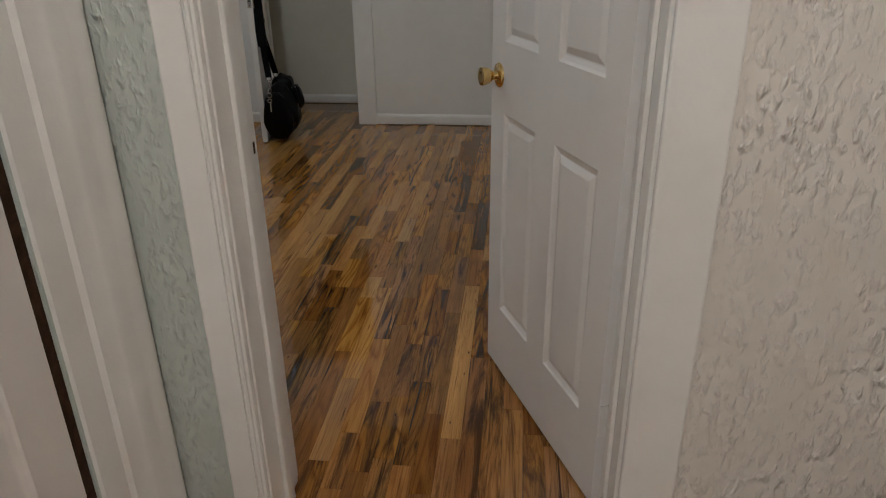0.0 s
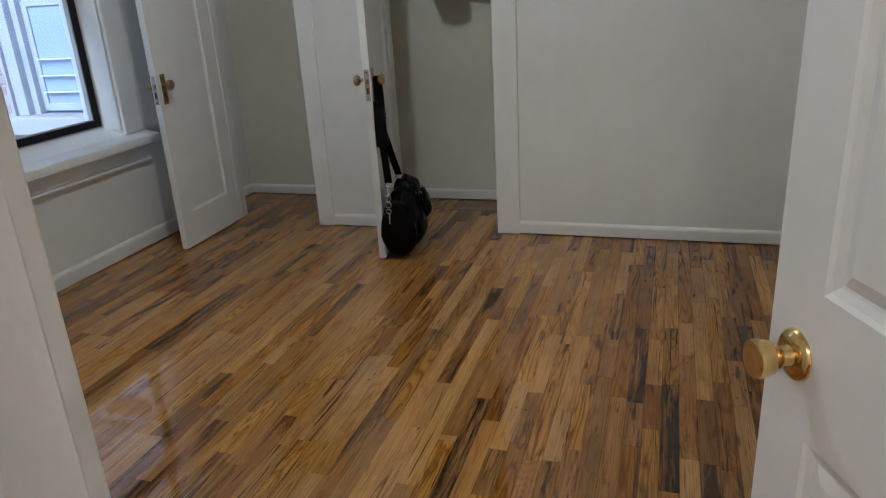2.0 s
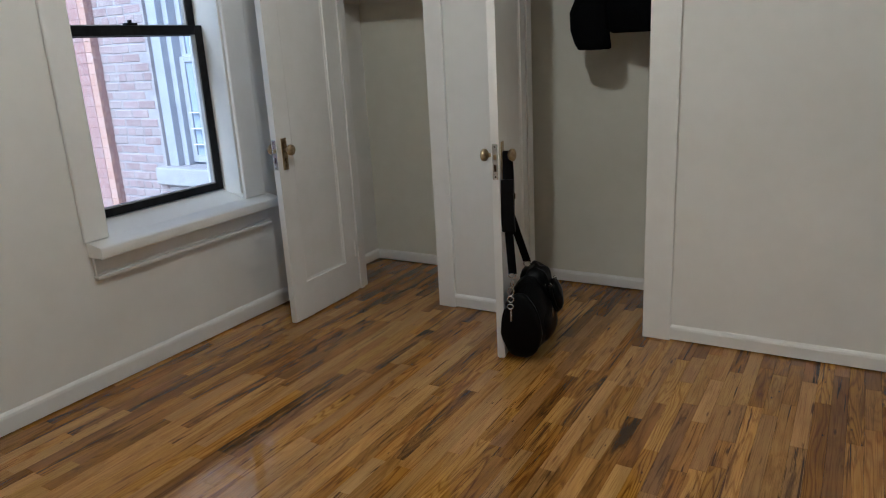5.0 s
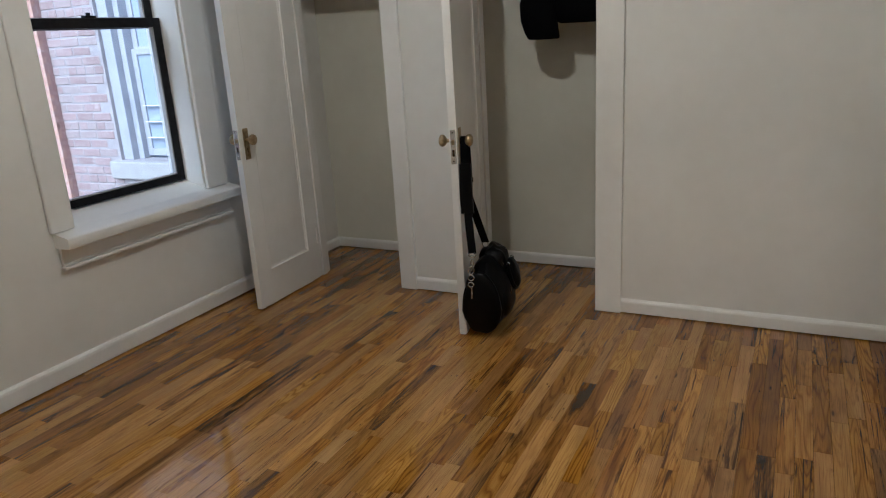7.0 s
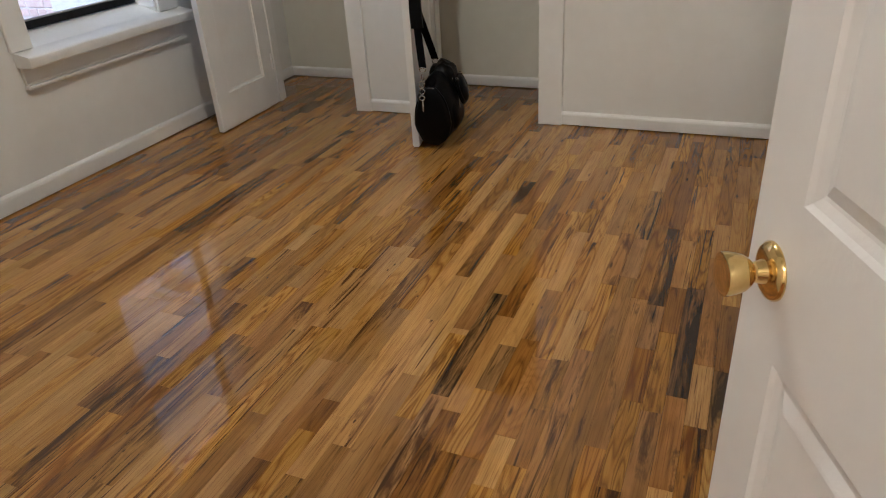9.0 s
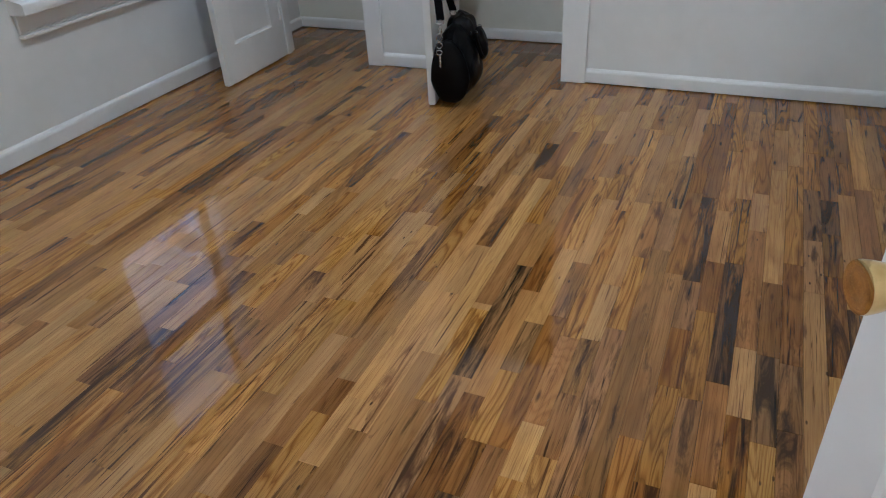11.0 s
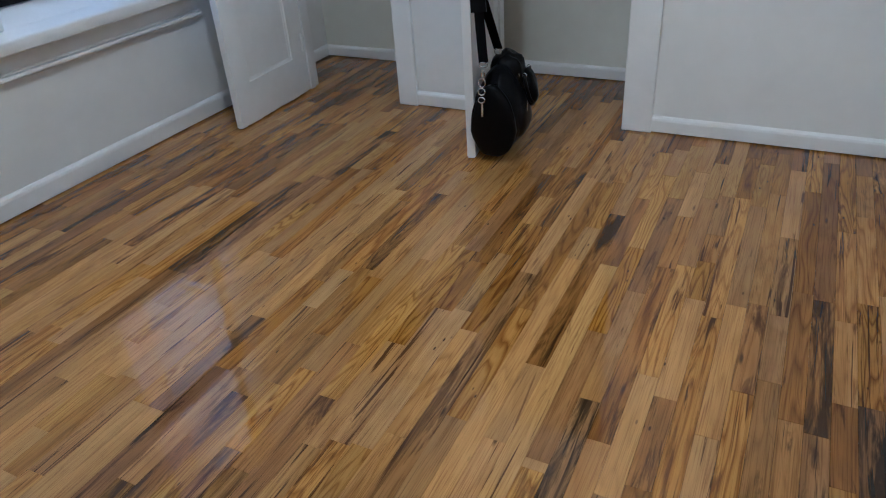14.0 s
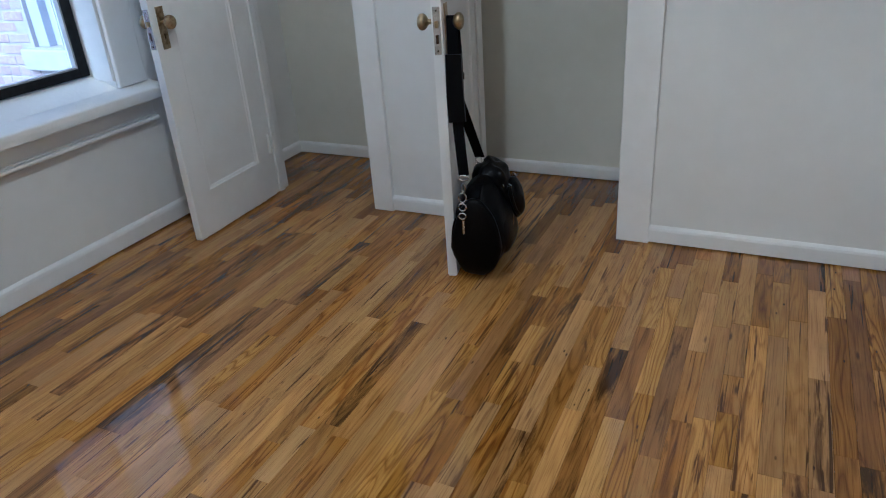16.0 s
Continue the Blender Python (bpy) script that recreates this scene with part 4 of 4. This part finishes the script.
part("clip_tongue", sweep([on_door(BX - 0.095, BY - 0.027, 0.38), on_door(BX - 0.09, BY - 0.01, 0.335)], 0.004, n=8), STEEL, bag, "nickel snap hook")
# strap over the knob, with a shoulder pad
KTOP = on_door(KX, 0.018 + 0.024, KZ + 0.016)


def run(a, b, n, sag=0.0, out=0.0):
    return [a.lerp(b, k / n) + Vector((0, 0, -sag * math.sin(math.pi * k / n))) + side * (out * math.sin(math.pi * k / n)) for k in range(n + 1)]


near_run = run(c0 + Vector((0, 0, 0.006)), KTOP + along * 0.012 + Vector((0, 0, -0.006)), 14, 0, -0.008)
fork = near_run[7] - along * 0.018 + side * 0.006
far_run = run(KTOP - along * 0.012 + Vector((0, 0, -0.006)), fork, 7, 0, 0.004)[:-1] + run(fork, on_door(BX - 0.095, BY - 0.027, 0.404), 9)
part("strap", sweep(near_run + [KTOP + Vector((0, 0, 0.002))] + far_run, (0.038, 0.003, side), True), WEB, bag, "flat black webbing strap")
pad = near_run[5:12]
smooth(part("shoulder_pad", sweep([p + Vector((0, 0, 0)) + along * 0.002 for p in pad], (0.06, 0.014, side), True), LEATHER, bag, "padded black strap sleeve"), 60)
part("strap_slider", boxes((-0.003, 0.003, -0.024, 0.024, -0.012, 0.012), bevel=0.002), STEEL, bag).matrix_world = Matrix.Translation(far_run[5]) @ DBM.to_3x3().to_4x4()

# ---- black jacket hanging in the closet ----
rail = new("closet_rail")
tagged(rail, "plain wooden hanging rail across the closet", "rail", kind="structure")
part("rod", sweep([(-2.06, 5.70, 1.84), (-0.86, 5.70, 1.84)], 0.016, n=14), OAK["mid"], rail)
for x, s in ((-2.06, 1), (-0.86, -1)):
    part("rod_socket", lathe([(0.026, 0), (0.026, 0.012), (0.018, 0.014)], pose(x, 5.70, 1.84, 0, 90 * s), 16), STEEL, rail)
jacket = new("jacket")
jacket.matrix_world = pose(-1.45, 5.68, 1.38)
tagged(jacket, "black quilted jacket hanging on a hanger in the closet", "jacket")


def garment(sections, name, seed, label=""):
    """Lofted cloth: sections of (z, cx, cy, rx, ry)."""
    bm = bmesh.new()
    n = 30
    rings = []
    for z, cx, cy, rx, ry in sections:
        ring = []
        for k in range(n):
            a = 2 * math.pi * k / n
            d = 1 + 0.07 * noise.noise(Vector((math.cos(a) * 2.2 + seed, math.sin(a) * 2.2, z * 9))) + 0.05 * math.sin(5 * a + z * 11)
            ring.append(bm.verts.new((cx + rx * d * math.copysign(abs(math.cos(a)) ** 0.8, math.cos(a)), cy + ry * d * math.copysign(abs(math.sin(a)) ** 0.8, math.sin(a)), z + 0.008 * noise.noise(Vector((a * 2, seed, 0))))))
        rings.append(ring)
    for a, b in zip(rings, rings[1:]):
        for k in range(n):
            bm.faces.new((a[k], a[(k + 1) % n], b[(k + 1) % n], b[k]))
    bm.faces.new(rings[0][::-1])
    bm.faces.new(rings[-1])
    ob = smooth(part(name, bm, CLOTH, None, label), 60)
    ob.parent = jacket
    ob.matrix_parent_inverse = jacket.matrix_world.inverted()
    return ob


garment([(1.45, -1.28, 5.69, 0.21, 0.08), (1.465, -1.28, 5.69, 0.235, 0.105), (1.55, -1.29, 5.69, 0.24, 0.11), (1.64, -1.32, 5.69, 0.235, 0.105), (1.70, -1.37, 5.69, 0.22, 0.09), (1.75, -1.4, 5.69, 0.13, 0.07), (1.765, -1.4, 5.69, 0.06, 0.04)], "torso", 1.0)
garment([(1.375, -1.572, 5.63, 0.07, 0.05), (1.38, -1.575, 5.63, 0.082, 0.058), (1.41, -1.585, 5.63, 0.09, 0.062), (1.47, -1.6, 5.635, 0.097, 0.068), (1.56, -1.61, 5.65, 0.097, 0.075), (1.66, -1.59, 5.67, 0.085, 0.075), (1.71, -1.56, 5.68, 0.06, 0.06)], "sleeve", 4.0)
garment([(1.41, -1.22, 5.64, 0.06, 0.045), (1.42, -1.215, 5.64, 0.07, 0.055), (1.5, -1.2, 5.64, 0.08, 0.062), (1.62, -1.2, 5.66, 0.08, 0.07), (1.71, -1.24, 5.68, 0.06, 0.06)], "sleeve", 6.0)
hook = sweep([(-1.4, 5.69, 1.75), (-1.4, 5.69, 1.80), (-1.4, 5.675, 1.83), (-1.4, 5.682, 1.852), (-1.4, 5.7, 1.858), (-1.4, 5.718, 1.85)], 0.0035, n=8)
hk = part("hanger_hook", hook, STEEL, None, "bent steel hanger hook")
hk.parent = jacket
hk.matrix_parent_inverse = jacket.matrix_world.inverted()

# ---- floors, with their boards ----
floor = tagged(part("floor", boxes((XW - 0.01, XE + 0.01, 1.6, YB + 0.02, -0.06, -0.006), (XH - 0.12, XE + 0.01, 1.3, 1.6, -0.06, -0.006)), DARKGAP), "glossy varnished oak strip floor with dark streaked boards", "floor", kind="structure")
PITCH, GAPW, X0 = 0.0572, 0.0004, -0.2535
rf = random.Random(21)
# boards that stand out: row index from the dark board's row, start, end, tone
MARKED = {
    -44: [(4.14, 4.6, "streak")], -37: [(2.55, 3.6, "grey")], -36: [(3.6, 4.4, "grey")], -27: [(2.3, 2.86, "streak")], -26: [(2.6, 3.2, "streak")],
    # row -20: red tone paints in the bag's reflection on the floor
    -20: [(4.02, 4.73, "red")], -17: [(2.25, 2.59, "red")], -16: [(2.72, 2.85, "red")], -14: [(2.7, 3.31, "pale"), (3.6, 4.49, "streak")],
    -12: [(2.85, 3.26, "pale"), (3.29, 3.8, "streak")], -10: [(3.4, 4.2, "streak")], -9: [(2.77, 3.03, "pale")], -8: [(2.77, 3.3, "streak"), (4.46, 4.76, "streak")],
    -7: [(2.87, 3.22, "swirl")], -5: [(2.4, 3.3, "streak")], -4: [(2.7, 3.76, "grey"), (3.76, 4.06, "streak")], -2: [(3.61, 4.18, "grey")], -1: [(2.6, 3.085, "grey")],
    0: [(3.166, 3.752, "dark")], 1: [(3.06, 3.33, "pale"), (3.33, 3.98, "streak")], 2: [(2.7, 2.99, "pale")], 3: [(3.05, 3.3, "grey")], 4: [(2.85, 3.66, "mid")],
    5: [(4.03, 4.28, "dark")], 7: [(3.42, 3.9, "pale")], 9: [(3.05, 3.82, "grey")], 10: [(3.2, 4.2, "grey")],
}
TONES = ["pale", "mid", "red", "streak", "grey", "dark", "swirl"]


def board_verts(x0, x1, y0, y1, z, tilt, c=0.0004):
    """One strip, its face tipped a little across the grain."""
    top = [(x0 + c, y0 + c, z - tilt), (x1 - c, y0 + c, z + tilt), (x1 - c, y1 - c, z + tilt), (x0 + c, y1 - c, z - tilt)]
    rim = [(x0, y0, z - c * 2.5), (x1, y0, z - c * 2.5), (x1, y1, z - c * 2.5), (x0, y1, z - c * 2.5)]
    low = [(x0, y0, z - 0.008), (x1, y0, z - 0.008), (x1, y1, z - 0.008), (x0, y1, z - 0.008)]
    return top + rim + low


BOARD_FACES = [(0, 1, 2, 3)] + [(4 + k, 4 + (k + 1) % 4, (k + 1) % 4, k) for k in range(4)] + [(8 + k, 8 + (k + 1) % 4, 4 + (k + 1) % 4, 4 + k) for k in range(4)]
rows_of = []
first, last = math.floor((XW - X0) / PITCH), math.ceil((XE - X0) / PITCH)
for r in range(first, last):
    xa, xb = max(X0 + r * PITCH + GAPW / 2, XW), min(X0 + (r + 1) * PITCH - GAPW / 2, XE)
    if xb - xa < 0.004:
        continue
    marks = sorted(MARKED.get(r, []))
    y = 1.3 - rf.random() * 0.5
    while y < YB:
        hit = next((m for m in marks if m[0] <= y + 0.02 < m[1]), None)
        if hit:
            y1, tone = hit[1], hit[2]
        else:
            y1 = y + min(max(rf.lognormvariate(-0.72, 0.45), 0.22), 1.35)
            nxt = [m[0] for m in marks if m[0] > y + 0.02]
            if nxt and y1 > nxt[0] - 0.12:
                y1 = nxt[0]
            worn = xa > -0.45 or (xa > -1.0 and y < 3.0)
            # boards starting past y = 5.0 draw mostly the darker red tone
            by_closets = y > 5.0
            tone = rf.choices(TONES, [0, 22, 60, 14, 4, 0, 0] if by_closets else [6, 38, 32, 21, 3, 0, 0] if worn else [60, 28, 2, 9, 1, 0, 0])[0]
        a, b = max(y, 1.3 if xa > XH - 0.1 else 1.6), min(y1, YB)
        if b - a > 0.01:
            rows_of.append((xa, xb, a + GAPW / 2, b - GAPW / 2, tone, -rf.random() * 0.0003, rf.gauss(0, 0.00006)))
        y = y1
near = sorted(range(len(rows_of)), key=lambda k: abs((rows_of[k][2] + rows_of[k][3]) / 2 - 3.55) + 0.75 * abs((rows_of[k][0] + rows_of[k][1]) / 2 + 0.95))
single = set(near[:300])
shared = {}
rest = {t: ([], []) for t in TONES}
for k, (xa, xb, ya, yb, tone, z, tilt) in enumerate(rows_of):
    if k in single:
        key = (round(xb - xa, 4), round(yb - ya, 3), tone)
        if key not in shared:
            me = bpy.data.meshes.new("floor_board")
            hw, hl = (xb - xa) / 2, (yb - ya) / 2
            me.from_pydata(board_verts(-hw, hw, -hl, hl, 0, tilt), [], BOARD_FACES)
            me.materials.append(OAK[tone])
            shared[key] = me
        ob = new("floor_board", shared[key])
        ob.location = ((xa + xb) / 2, (ya + yb) / 2, z)
        ob.parent = floor
    else:
        vs, fs = rest[tone]
        o = len(vs)
        vs.extend(board_verts(xa, xb, ya, yb, z, tilt))
        fs.extend(tuple(i + o for i in f) for f in BOARD_FACES)
for tone, (vs, fs) in rest.items():
    if vs:
        me = bpy.data.meshes.new("floor_boards")
        me.from_pydata(vs, [], fs)
        me.materials.append(OAK[tone])
        ob = new("floor_boards", me)
        ob.parent = floor
        ob["kind"] = "stuff"
hf = tagged(part("floor_hall", boxes((XH - 0.12, 1.42, -1.52, 1.298, -0.06, -0.002)), OAK["red"]), "dark varnished wooden hall floor", "floor", kind="structure")
